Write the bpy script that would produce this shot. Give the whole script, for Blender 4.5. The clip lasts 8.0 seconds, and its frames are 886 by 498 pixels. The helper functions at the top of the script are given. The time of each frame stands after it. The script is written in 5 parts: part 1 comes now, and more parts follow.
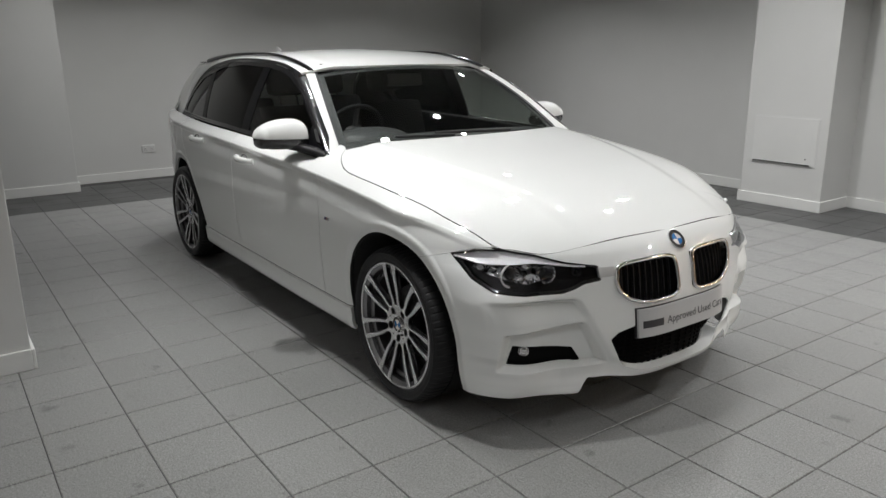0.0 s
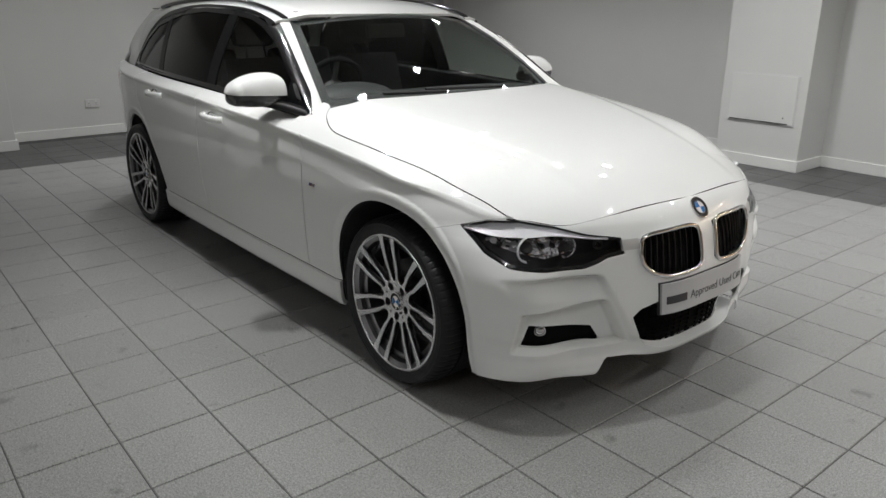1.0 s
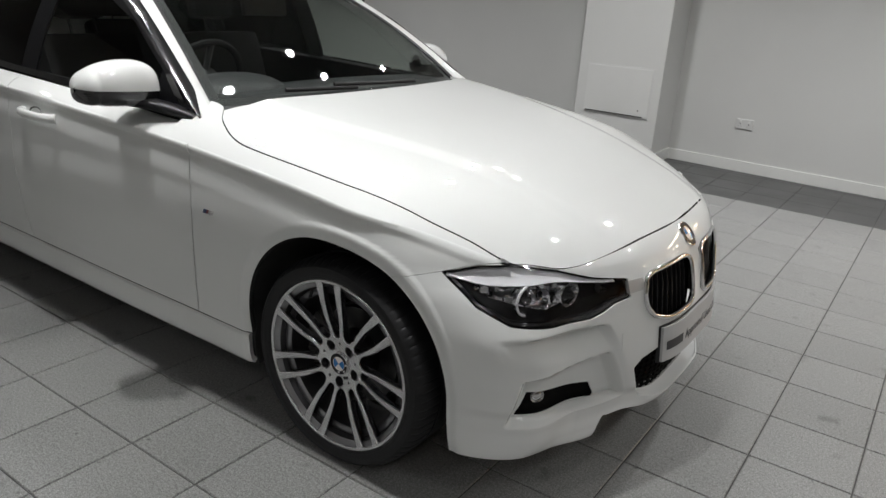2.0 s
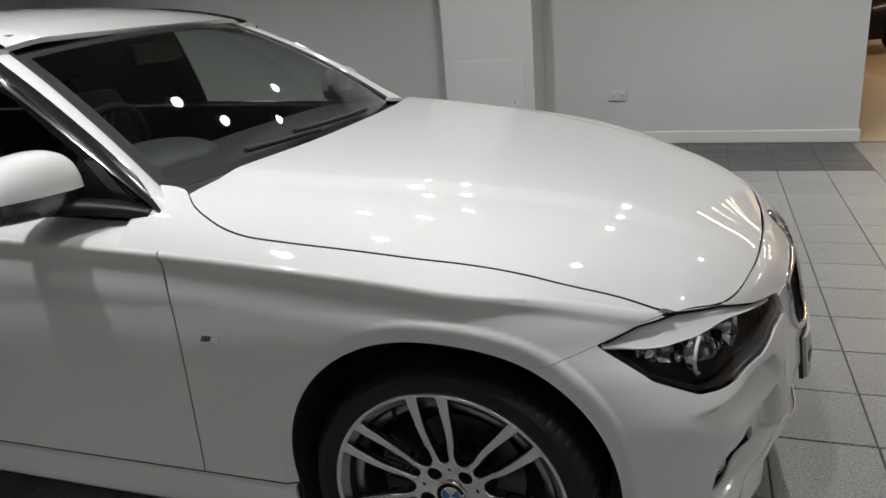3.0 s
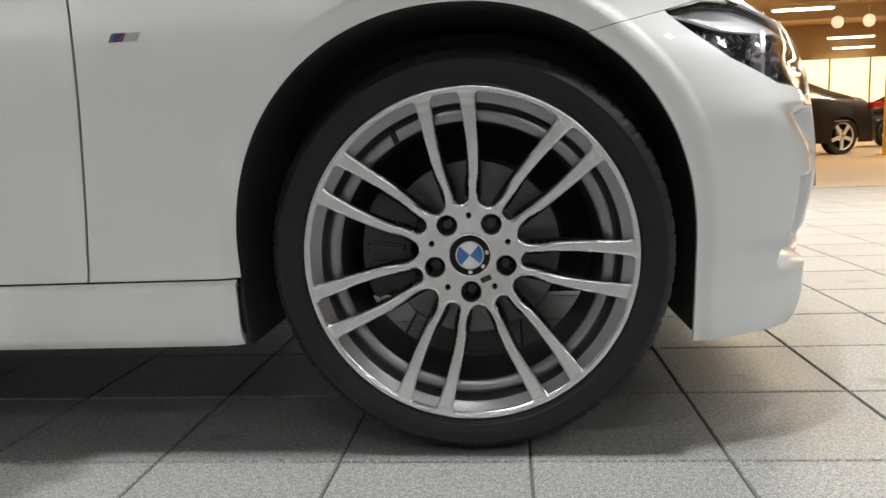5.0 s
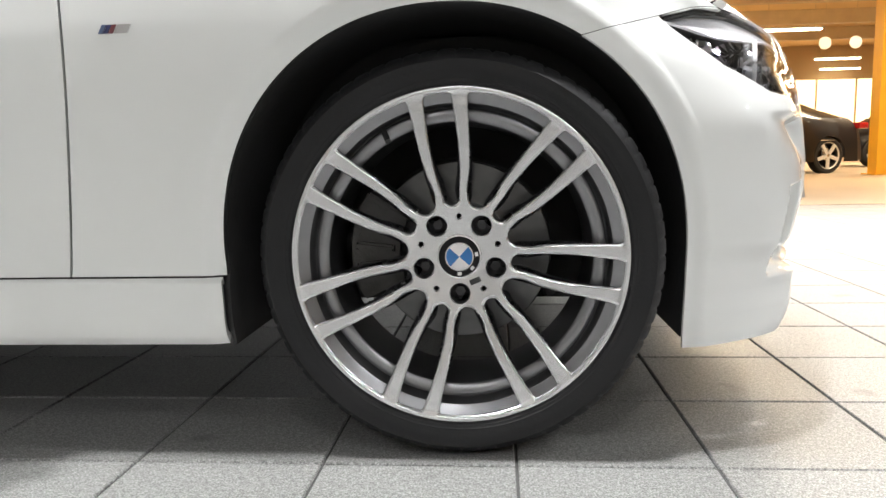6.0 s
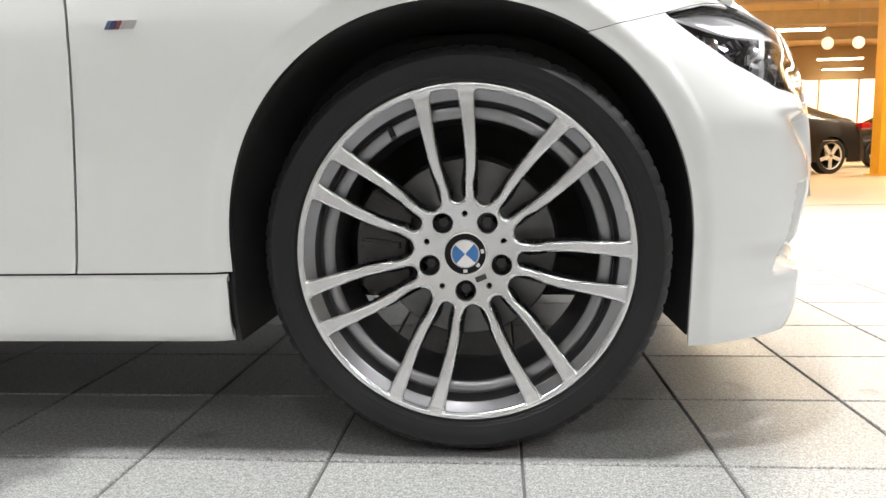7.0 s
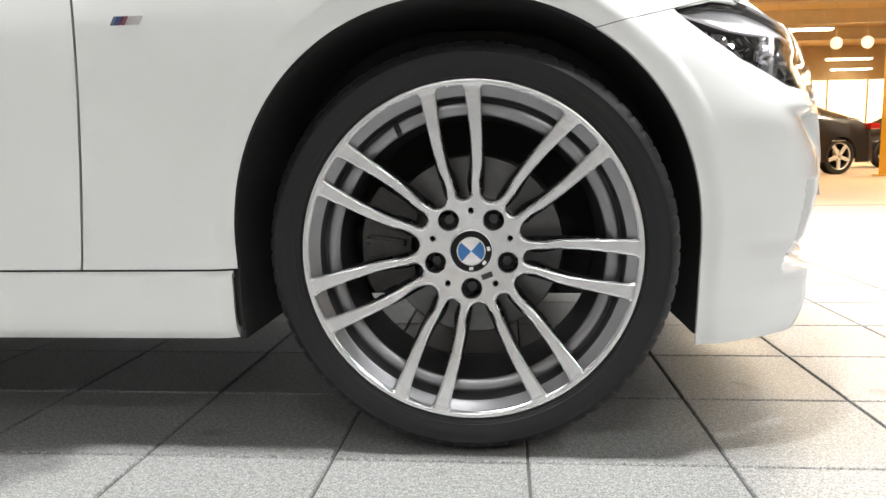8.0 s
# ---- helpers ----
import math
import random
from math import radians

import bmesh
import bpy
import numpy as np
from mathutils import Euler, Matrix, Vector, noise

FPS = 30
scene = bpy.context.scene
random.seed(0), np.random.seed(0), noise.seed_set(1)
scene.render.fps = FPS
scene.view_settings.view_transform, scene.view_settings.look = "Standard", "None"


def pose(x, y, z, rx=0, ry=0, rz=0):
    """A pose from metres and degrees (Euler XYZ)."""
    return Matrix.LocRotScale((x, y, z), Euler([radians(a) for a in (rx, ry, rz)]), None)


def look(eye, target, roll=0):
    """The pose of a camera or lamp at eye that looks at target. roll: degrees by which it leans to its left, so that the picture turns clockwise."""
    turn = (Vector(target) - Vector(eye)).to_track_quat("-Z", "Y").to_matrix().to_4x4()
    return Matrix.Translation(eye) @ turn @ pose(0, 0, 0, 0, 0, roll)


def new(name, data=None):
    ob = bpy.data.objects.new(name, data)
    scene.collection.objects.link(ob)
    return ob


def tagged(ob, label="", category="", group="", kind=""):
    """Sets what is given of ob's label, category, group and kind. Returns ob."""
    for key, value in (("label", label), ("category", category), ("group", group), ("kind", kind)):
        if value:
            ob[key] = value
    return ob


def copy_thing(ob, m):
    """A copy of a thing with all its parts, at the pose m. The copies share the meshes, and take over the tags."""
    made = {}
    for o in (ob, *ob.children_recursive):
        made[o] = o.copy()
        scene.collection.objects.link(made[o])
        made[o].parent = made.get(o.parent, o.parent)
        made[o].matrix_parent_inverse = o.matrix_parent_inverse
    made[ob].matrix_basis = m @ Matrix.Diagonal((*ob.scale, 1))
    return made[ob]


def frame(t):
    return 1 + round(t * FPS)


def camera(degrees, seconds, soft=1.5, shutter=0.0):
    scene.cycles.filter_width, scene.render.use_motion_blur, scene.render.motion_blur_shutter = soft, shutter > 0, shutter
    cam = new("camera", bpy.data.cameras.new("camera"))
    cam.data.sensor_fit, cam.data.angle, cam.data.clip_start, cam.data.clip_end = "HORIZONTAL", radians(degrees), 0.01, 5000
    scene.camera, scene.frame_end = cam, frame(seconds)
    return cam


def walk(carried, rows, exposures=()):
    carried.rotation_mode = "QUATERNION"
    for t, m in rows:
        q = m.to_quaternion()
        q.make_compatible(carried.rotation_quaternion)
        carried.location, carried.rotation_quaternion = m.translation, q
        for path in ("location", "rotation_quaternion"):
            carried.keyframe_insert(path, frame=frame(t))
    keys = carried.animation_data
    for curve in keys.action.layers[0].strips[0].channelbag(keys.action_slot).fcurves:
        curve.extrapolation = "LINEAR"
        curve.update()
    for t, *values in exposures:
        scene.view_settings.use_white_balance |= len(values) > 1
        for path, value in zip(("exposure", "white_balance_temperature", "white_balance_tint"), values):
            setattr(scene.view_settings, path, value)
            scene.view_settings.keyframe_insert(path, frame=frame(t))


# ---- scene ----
cam = camera(62.5, 8.0)
PATH = [
    (0, (2.435, -2.34, 1.421), (0.857, -1.226, 0.899), -0.5),
    (0.5, (2.333, -2.341, 1.412), (0.809, -1.179, 0.838), -0.2),
    (1, (2.096, -2.344, 1.402), (0.63, -1.142, 0.765), 0.3),
    (1.2, (1.963, -2.323, 1.376), (0.55, -1.072, 0.714), 1.2),
    (2.3, (1.056, -2.263, 1.41), (0.117, -0.63, 0.737), 1.8),
    (2.5, (0.887, -2.234, 1.368), (0.01, -0.567, 0.695), -0.4),
    (3, (0.49, -2.106, 1.366), (-0.162, -0.332, 0.714), -4.9),
    (3.5, (0.156, -2.081, 1.241), (-0.035, -0.211, 0.558), -3.6),
    (3.7, (0.077, -2.042, 1.108), (-0.179, -0.156, 0.494), -3.9),
    (4, (0.05, -2.022, 0.83), (-0.197, -0.083, 0.407), -4.2),
    (4.5, (0.068, -2.026, 0.604), (-0.121, -0.049, 0.367), -3.8),
    (5, (0.065, -2.019, 0.51), (-0.118, -0.049, 0.222), -2.4),
    (6.5, (0.058, -2.012, 0.491), (-0.086, -0.033, 0.243), -0.9),
    (7, (0.054, -2.011, 0.488), (-0.099, -0.034, 0.229), -1.0),
    (7.5, (0.056, -2.008, 0.485), (-0.107, -0.033, 0.216), -1.0),
    (8, (0.054, -2.005, 0.483), (-0.116, -0.029, 0.224), -0.9),
]
walk(cam, [(t, look(eye, target, roll)) for t, eye, target, roll in PATH], [(0, 0.3), (1.2, 0.3), (2.5, 0.03), (3.0, -0.15), (3.5, -0.4), (4.0, 0.2), (4.5, 0.9), (5.0, 1.22), (6.5, 1.93), (8.0, 1.95)])

# ---- world and lights ----
world = bpy.data.worlds.new("world")
scene.world = world
world.use_nodes = True
world.node_tree.nodes["Background"].inputs[0].default_value = (0.9, 0.95, 1.0, 1)
world.node_tree.nodes["Background"].inputs[1].default_value = 0.01

BAY_CEILING, HALL_CEILING = 3.05, 4.6
# ceiling spots of the bay: place, power
SPOTS = [
    (-2.10, -0.40, 6), (-0.70, 0.15, 4), (0.15, -0.86, 10), (-1.25, -1.00, 11.5), (-0.65, 1.40, 4), (-1.02, 1.05, 4), (-0.50, 2.30, 7),
    (-1.05, 2.90, 18), (-2.90, 2.60, 14), (-3.00, 1.20, 9), (1.05, 2.70, 30), (2.60, 2.45, 28), (1.26, 0.75, 5),
    # unseen spots, added as fill for walls, floor, car side and front
    (-4.70, 0.30, 20), (-4.40, 2.60, 22), (-5.00, -1.20, 9), (-2.60, -3.80, 2), (1.50, -4.90, 13), (-0.90, -5.00, 12), (0.10, -3.40, 4), (2.40, -3.60, 10), (5.20, -2.20, 30), (5.40, 0.60, 34), (7.60, -0.80, 40), (2.75, -1.15, 8), (2.85, 0.75, 8),
]


def disc_lamp(x, y, z, watts, size, colour, spread=130):
    data = bpy.data.lights.new("spot_light", "AREA")
    data.shape, data.size, data.energy, data.color, data.spread = "DISK", size, watts, colour, radians(spread)
    ob = new("spot_light", data)
    ob.location = (x, y, z)
    return ob


for lx, ly, watts in SPOTS:
    disc_lamp(lx, ly, BAY_CEILING - 0.06, watts * 0.95, 0.11, (1.0, 1.0, 1.0), 100 if abs(ly + 0.93) < 0.1 else 130)


# ---- materials ----
def material(name, colour=(0.8, 0.8, 0.8), rough=0.5, metal=0.0, coat=0.0, spec=0.5, vary=0.0, scale=8.0, bump=0.0, bump_scale=60.0, rough_vary=0.0, fine=0.0):
    mat = bpy.data.materials.new(name)
    mat.use_nodes = True
    nodes, links = mat.node_tree.nodes, mat.node_tree.links
    b = nodes["Principled BSDF"]
    b.inputs["Base Color"].default_value = (*colour, 1)
    b.inputs["Roughness"].default_value = rough
    b.inputs["Metallic"].default_value = metal
    b.inputs["Coat Weight"].default_value = coat
    b.inputs["Coat Roughness"].default_value = 0.02
    b.inputs["Specular IOR Level"].default_value = spec
    co = nodes.new("ShaderNodeTexCoord")
    if vary or rough_vary or fine:
        n1 = nodes.new("ShaderNodeTexNoise")
        n1.inputs["Scale"].default_value, n1.inputs["Detail"].default_value = scale, 4
        links.new(co.outputs["Object"], n1.inputs["Vector"])
        n2 = nodes.new("ShaderNodeTexNoise")
        n2.inputs["Scale"].default_value, n2.inputs["Detail"].default_value = bump_scale * 3, 2
        links.new(co.outputs["Object"], n2.inputs["Vector"])
        m1 = nodes.new("ShaderNodeMapRange")
        m1.inputs[1].default_value, m1.inputs[2].default_value = 0.25, 0.75
        m1.inputs[3].default_value, m1.inputs[4].default_value = 1 - vary, 1 + vary
        links.new(n1.outputs[0], m1.inputs[0])
        m2 = nodes.new("ShaderNodeMapRange")
        m2.inputs[1].default_value, m2.inputs[2].default_value = 0.25, 0.75
        m2.inputs[3].default_value, m2.inputs[4].default_value = 1 - fine, 1 + fine
        links.new(n2.outputs[0], m2.inputs[0])
        mul = nodes.new("ShaderNodeMath")
        mul.operation = "MULTIPLY"
        links.new(m1.outputs[0], mul.inputs[0])
        links.new(m2.outputs[0], mul.inputs[1])
        vm = nodes.new("ShaderNodeVectorMath")
        vm.operation = "SCALE"
        vm.inputs[0].default_value = colour
        links.new(mul.outputs[0], vm.inputs["Scale"])
        links.new(vm.outputs[0], b.inputs["Base Color"])
        if rough_vary:
            m3 = nodes.new("ShaderNodeMapRange")
            m3.inputs[1].default_value, m3.inputs[2].default_value = 0.3, 0.7
            m3.inputs[3].default_value, m3.inputs[4].default_value = rough - rough_vary, rough + rough_vary
            links.new(n1.outputs[0], m3.inputs[0])
            links.new(m3.outputs[0], b.inputs["Roughness"])
    if bump:
        n3 = nodes.new("ShaderNodeTexNoise")
        n3.inputs["Scale"].default_value, n3.inputs["Detail"].default_value = bump_scale, 4
        links.new(co.outputs["Object"], n3.inputs["Vector"])
        bp = nodes.new("ShaderNodeBump")
        bp.inputs["Strength"].default_value, bp.inputs["Distance"].default_value = 1.0, bump
        links.new(n3.outputs[0], bp.inputs["Height"])
        links.new(bp.outputs[0], b.inputs["Normal"])
    return mat


def glass_material(name, tint, rough=0.0):
    """A thin pane: tinted see-through, with a sheen that grows at grazing angles."""
    mat = bpy.data.materials.new(name)
    mat.use_nodes = True
    nodes, links = mat.node_tree.nodes, mat.node_tree.links
    nodes.remove(nodes["Principled BSDF"])
    clear, shine, mix, facing = nodes.new("ShaderNodeBsdfTransparent"), nodes.new("ShaderNodeBsdfGlossy"), nodes.new("ShaderNodeMixShader"), nodes.new("ShaderNodeLayerWeight")
    clear.inputs[0].default_value = (*tint, 1)
    shine.inputs["Roughness"].default_value = rough
    facing.inputs["Blend"].default_value = 0.5
    power, add = nodes.new("ShaderNodeMath"), nodes.new("ShaderNodeMath")
    power.operation, add.operation = "POWER", "MULTIPLY_ADD"
    power.inputs[1].default_value = 5.0
    add.inputs[1].default_value, add.inputs[2].default_value = 0.94, 0.035
    links.new(facing.outputs["Facing"], power.inputs[0])
    links.new(power.outputs[0], add.inputs[0])
    links.new(add.outputs[0], mix.inputs[0])
    links.new(clear.outputs[0], mix.inputs[1])
    links.new(shine.outputs[0], mix.inputs[2])
    links.new(mix.outputs[0], nodes["Material Output"].inputs[0])
    return mat


def glow(name, colour, strength):
    mat = bpy.data.materials.new(name)
    mat.use_nodes = True
    b = mat.node_tree.nodes["Principled BSDF"]
    b.inputs["Base Color"].default_value = (*colour, 1)
    b.inputs["Emission Color"].default_value = (*colour, 1)
    b.inputs["Emission Strength"].default_value = strength
    return mat


def tile_material(name, colour, spread, rough, speck=0.2):
    """A speckled stoneware tile with a few dark stains, each piece a little lighter or darker."""
    mat = material(name, colour, rough, vary=0.10, scale=2.2, bump_scale=95, bump=0.0005, rough_vary=0.08)
    nodes, links = mat.node_tree.nodes, mat.node_tree.links
    info, co = nodes.new("ShaderNodeObjectInfo"), nodes.new("ShaderNodeNewGeometry")
    m = nodes.new("ShaderNodeMapRange")
    m.inputs[3].default_value, m.inputs[4].default_value = 1 - spread, 1 + spread
    links.new(info.outputs["Random"], m.inputs[0])
    factor = m.outputs[0]
    for scale, detail, lo, hi, at_lo, at_hi in ((330, 1, 0.36, 0.64, 1 - speck, 1 + speck), (120, 2, 0.38, 0.62, 1 - speck * 0.4, 1 + speck * 0.4), (7.0, 3, 0.66, 0.74, 1.0, 0.62), (26.0, 1, 0.74, 0.80, 1.0, 0.45)):
        n = nodes.new("ShaderNodeTexNoise")
        n.inputs["Scale"].default_value, n.inputs["Detail"].default_value = scale, detail
        links.new(co.outputs["Position"], n.inputs["Vector"])
        r = nodes.new("ShaderNodeMapRange")
        r.inputs[1].default_value, r.inputs[2].default_value, r.inputs[3].default_value, r.inputs[4].default_value = lo, hi, at_lo, at_hi
        links.new(n.outputs[0], r.inputs[0])
        mul = nodes.new("ShaderNodeMath")
        mul.operation = "MULTIPLY"
        links.new(factor, mul.inputs[0])
        links.new(r.outputs[0], mul.inputs[1])
        factor = mul.outputs[0]
    b = nodes["Principled BSDF"]
    was = b.inputs["Base Color"].links[0].from_socket
    vm = nodes.new("ShaderNodeVectorMath")
    vm.operation = "SCALE"
    links.new(was, vm.inputs[0])
    links.new(factor, vm.inputs["Scale"])
    links.new(vm.outputs[0], b.inputs["Base Color"])
    return mat


PAINT = material("white_paint", (0.80, 0.81, 0.795), 0.45, coat=1.0, spec=0.08, vary=0.012, scale=1.5)
BLACK_GLOSS = material("black_gloss_trim", (0.012, 0.012, 0.013), 0.18, coat=0.6)
BLACK_PLASTIC = material("black_plastic", (0.02, 0.02, 0.021), 0.55, vary=0.12, bump=0.0004, bump_scale=300)
LINER = material("wheel_arch_liner", (0.034, 0.034, 0.034), 0.85, vary=0.2, bump=0.001, bump_scale=80)
DEEP_BLACK = material("deep_black_mesh", (0.004, 0.004, 0.004), 0.9, spec=0.1, vary=0.2)
BADGE_BLACK = material("badge_black", (0.006, 0.006, 0.007), 0.4, spec=0.2)
CHROME = material("chrome", (0.75, 0.75, 0.76), 0.10, metal=1.0)
SATIN = material("machined_alloy", (0.70, 0.70, 0.71), 0.22, metal=1.0, vary=0.05, scale=60, fine=0.10, bump_scale=500)
turned, lathe_lines = SATIN.node_tree.nodes["Principled BSDF"], SATIN.node_tree.nodes.new("ShaderNodeTangent")
lathe_lines.direction_type, lathe_lines.axis = "RADIAL", "Z"
turned.inputs["Anisotropic"].default_value = 0.65
SATIN.node_tree.links.new(lathe_lines.outputs[0], turned.inputs["Tangent"])
SILVER = material("silver_wheel_paint", (0.58, 0.58, 0.57), 0.35, metal=0.3, vary=0.05)
ALLOY_GREY = material("painted_alloy", (0.27, 0.27, 0.28), 0.28, metal=0.85, vary=0.08, scale=25)
ALLOY_DARK = material("dark_alloy", (0.07, 0.07, 0.073), 0.45, metal=0.5, vary=0.15)
RUBBER = material("tyre_rubber", (0.013, 0.013, 0.014), 0.50, spec=0.28, vary=0.22, scale=14, bump=0.0005, bump_scale=180, rough_vary=0.08)
DISC_STEEL = material("brake_steel", (0.11, 0.11, 0.11), 0.30, metal=1.0, vary=0.15, scale=30)
CAST_STEEL = material("cast_steel", (0.075, 0.073, 0.07), 0.5, metal=0.6, vary=0.25, scale=30, bump=0.001, bump_scale=120)
LEATHER = material("dark_upholstery", (0.008, 0.008, 0.009), 0.75, spec=0.2, vary=0.15, bump=0.0006, bump_scale=200)
DASH = material("dashboard_plastic", (0.040, 0.041, 0.043), 0.5, vary=0.1, bump=0.0004, bump_scale=300)
LINING = material("headlining", (0.09, 0.09, 0.088), 0.9, vary=0.05)
BLUE = material("badge_blue", (0.02, 0.15, 0.42), 0.25, coat=1.0)
WHITE_ENAMEL = material("badge_white", (0.75, 0.75, 0.75), 0.25, coat=1.0)
RED = material("red_enamel", (0.16, 0.03, 0.04), 0.3, coat=1.0)
MARK_BLUE = material("deep_blue_enamel", (0.02, 0.03, 0.12), 0.3, coat=1.0)
LIGHT_BLUE = material("light_blue_enamel", (0.06, 0.10, 0.20), 0.3, coat=1.0)
PLATE_GREY = material("silver_plate", (0.50, 0.50, 0.50), 0.45, vary=0.04)
PLATE_INK = material("plate_ink", (0.04, 0.04, 0.045), 0.5)
# White in place of lamps mirrored in a silver shelf; also on light guides.
BROW = material("lamp_brow", (0.88, 0.88, 0.89), 0.35, coat=0.6)
LAMP_TUB = material("lamp_housing", (0.012, 0.012, 0.013), 0.30, metal=0.5, vary=0.1)
REFLECTOR = material("faceted_reflector", (0.80, 0.80, 0.82), 0.10, metal=1.0)
facets, dimples, where = REFLECTOR.node_tree.nodes.new("ShaderNodeTexVoronoi"), REFLECTOR.node_tree.nodes.new("ShaderNodeBump"), REFLECTOR.node_tree.nodes.new("ShaderNodeTexCoord")
facets.inputs["Scale"].default_value, dimples.inputs["Distance"].default_value = 38, 0.016
REFLECTOR.node_tree.links.new(where.outputs["Object"], facets.inputs["Vector"])
REFLECTOR.node_tree.links.new(facets.outputs["Distance"], dimples.inputs["Height"])
REFLECTOR.node_tree.links.new(dimples.outputs[0], REFLECTOR.node_tree.nodes["Principled BSDF"].inputs["Normal"])
TAIL_RED = material("tail_lamp_red", (0.30, 0.01, 0.01), 0.12, coat=1.0)
WINDSCREEN = glass_material("windscreen_glass", (0.84, 0.87, 0.85))
SIDE_GLASS = glass_material("side_glass", (0.90, 0.92, 0.91))
DARK_GLASS = glass_material("privacy_glass", (0.04, 0.042, 0.042))
LENS = glass_material("clear_lens", (0.97, 0.97, 0.98))
WALL = material("white_wall_paint", (0.60, 0.60, 0.585), 0.75, vary=0.035, scale=1.2, bump=0.0006, bump_scale=120, fine=0.012)
TRIM = material("white_gloss_paint", (0.72, 0.72, 0.70), 0.4, vary=0.03, scale=3)
PANEL = material("access_panel_paint", (0.63, 0.63, 0.615), 0.55, vary=0.03, scale=3)
# Ceiling is out of view; its grey is darkened to cut bounce and reflections.
CEILING = material("dimmed_ceiling", (0.20, 0.20, 0.195), 0.85, vary=0.03, scale=1.0)
TILE = tile_material("grey_floor_tile", (0.225, 0.225, 0.220), 0.05, 0.42, 0.45)
TILE_DARK = tile_material("dark_border_tile", (0.075, 0.075, 0.075), 0.10, 0.45, 0.25)
GROUT = material("grout", (0.080, 0.080, 0.078), 0.9, vary=0.25, scale=6)
HALL_TILE = material("hall_floor_tile", (0.40, 0.30, 0.20), 0.38, vary=0.12, scale=0.5, fine=0.06)
# Hall walls, ceiling and beams: warm lamp cast put into their colours.
HALL_WALL = material("warm_cast_hall_wall", (0.58, 0.44, 0.25), 0.8, vary=0.06, scale=0.6)
HALL_CEIL = material("hall_ceiling", (0.80, 0.60, 0.30), 0.85, vary=0.10, scale=0.5)
BEAM = material("warm_cast_beam", (0.62, 0.50, 0.31), 0.6, vary=0.10, scale=2)
YELLOW = material("yellow_paint", (0.75, 0.38, 0.02), 0.45, vary=0.06, scale=3)
BLACK_PAINT = material("black_car_paint", (0.008, 0.007, 0.008), 0.35, coat=0.3, spec=0.2, vary=0.1)
TUBE = glow("fluorescent_tube", (1.0, 0.86, 0.62), 6.0)
# Glowing sheet in place of the hall's lit far side, not daylight.
FAR_GLOW = glow("far_side_glow", (1.0, 0.70, 0.38), 0.85)
SOCKET = material("socket_plastic", (0.60, 0.60, 0.59), 0.4)


# ---- mesh helpers ----
def mesh_object(name, verts, faces, mats, parent=None, normals=None, face_mats=None, smooth=True, label=""):
    me = bpy.data.meshes.new(name)
    me.from_pydata([tuple(map(float, v)) for v in verts], [], [tuple(map(int, f)) for f in faces])
    for m in mats if isinstance(mats, (list, tuple)) else [mats]:
        me.materials.append(m)
    if face_mats is not None:
        me.polygons.foreach_set("material_index", np.array(face_mats, dtype=np.int32))
    me.polygons.foreach_set("use_smooth", np.full(len(me.polygons), bool(smooth)))
    me.update()
    if normals is not None:
        me.normals_split_custom_set_from_vertices([tuple(map(float, n)) for n in normals])
    ob = new(name, me)
    if parent:
        ob.parent = parent
    return tagged(ob, label) if label else ob


def part(name, bm, mat, parent=None, label="", smooth=False):
    me = bpy.data.meshes.new(name)
    bmesh.ops.recalc_face_normals(bm, faces=bm.faces)
    for f in bm.faces:
        f.smooth = smooth
    bm.to_mesh(me)
    bm.free()
    for m in mat if isinstance(mat, (list, tuple)) else [mat]:
        me.materials.append(m)
    ob = new(name, me)
    if parent:
        ob.parent = parent
    if smooth:
        me.set_sharp_from_angle(angle=radians(35))
    return tagged(ob, label) if label else ob


def thing(name, label, category, at=(0, 0, 0), group="", kind=""):
    ob = new(name)
    ob.empty_display_size = 0.05
    ob.location = at
    return tagged(ob, label, category, group, kind)


def box(bm, x0, x1, y0, y1, z0, z1, bevel=0.0, m=None, segments=2):
    made = bmesh.ops.create_cube(bm, size=1.0)["verts"]
    bmesh.ops.scale(bm, vec=(x1 - x0, y1 - y0, z1 - z0), verts=made)
    bmesh.ops.translate(bm, vec=((x0 + x1) / 2, (y0 + y1) / 2, (z0 + z1) / 2), verts=made)
    if bevel:
        edges = list({e for v in made for e in v.link_edges})
        got = bmesh.ops.bevel(bm, geom=edges, offset=bevel, segments=segments, affect="EDGES", profile=0.6)
        made = list({v for f in got["faces"] for v in f.verts} | {v for v in made if v.is_valid})
    if m is not None:
        bmesh.ops.transform(bm, matrix=m, verts=made)
    return bm


def boxed(x0, x1, y0, y1, z0, z1, bevel=0.0, m=None):
    return box(bmesh.new(), x0, x1, y0, y1, z0, z1, bevel, m)


def lathe(profile, count=96, a0=0.0, a1=2 * math.pi):
    """Turns (radius, height) pairs round the local z axis: vertices and faces."""
    closed = abs(a1 - a0 - 2 * math.pi) < 1e-6
    n = count if closed else count + 1
    verts, faces, k = [], [], len(profile)
    for i in range(n):
        a = a0 + (a1 - a0) * i / count
        verts += [(r * math.cos(a), r * math.sin(a), h) for r, h in profile]
    for i in range(count):
        j = (i + 1) % n
        faces += [(i * k + q, j * k + q, j * k + q + 1, i * k + q + 1) for q in range(k - 1)]
    return verts, faces


def lathe_bm(profile, count=48, m=None):
    bm = bmesh.new()
    verts, faces = lathe(profile, count)
    vs = [bm.verts.new(v) for v in verts]
    for f in faces:
        bm.faces.new([vs[i] for i in f])
    bmesh.ops.remove_doubles(bm, verts=bm.verts, dist=1e-6)
    if m is not None:
        bmesh.ops.transform(bm, matrix=m, verts=bm.verts)
    return bm


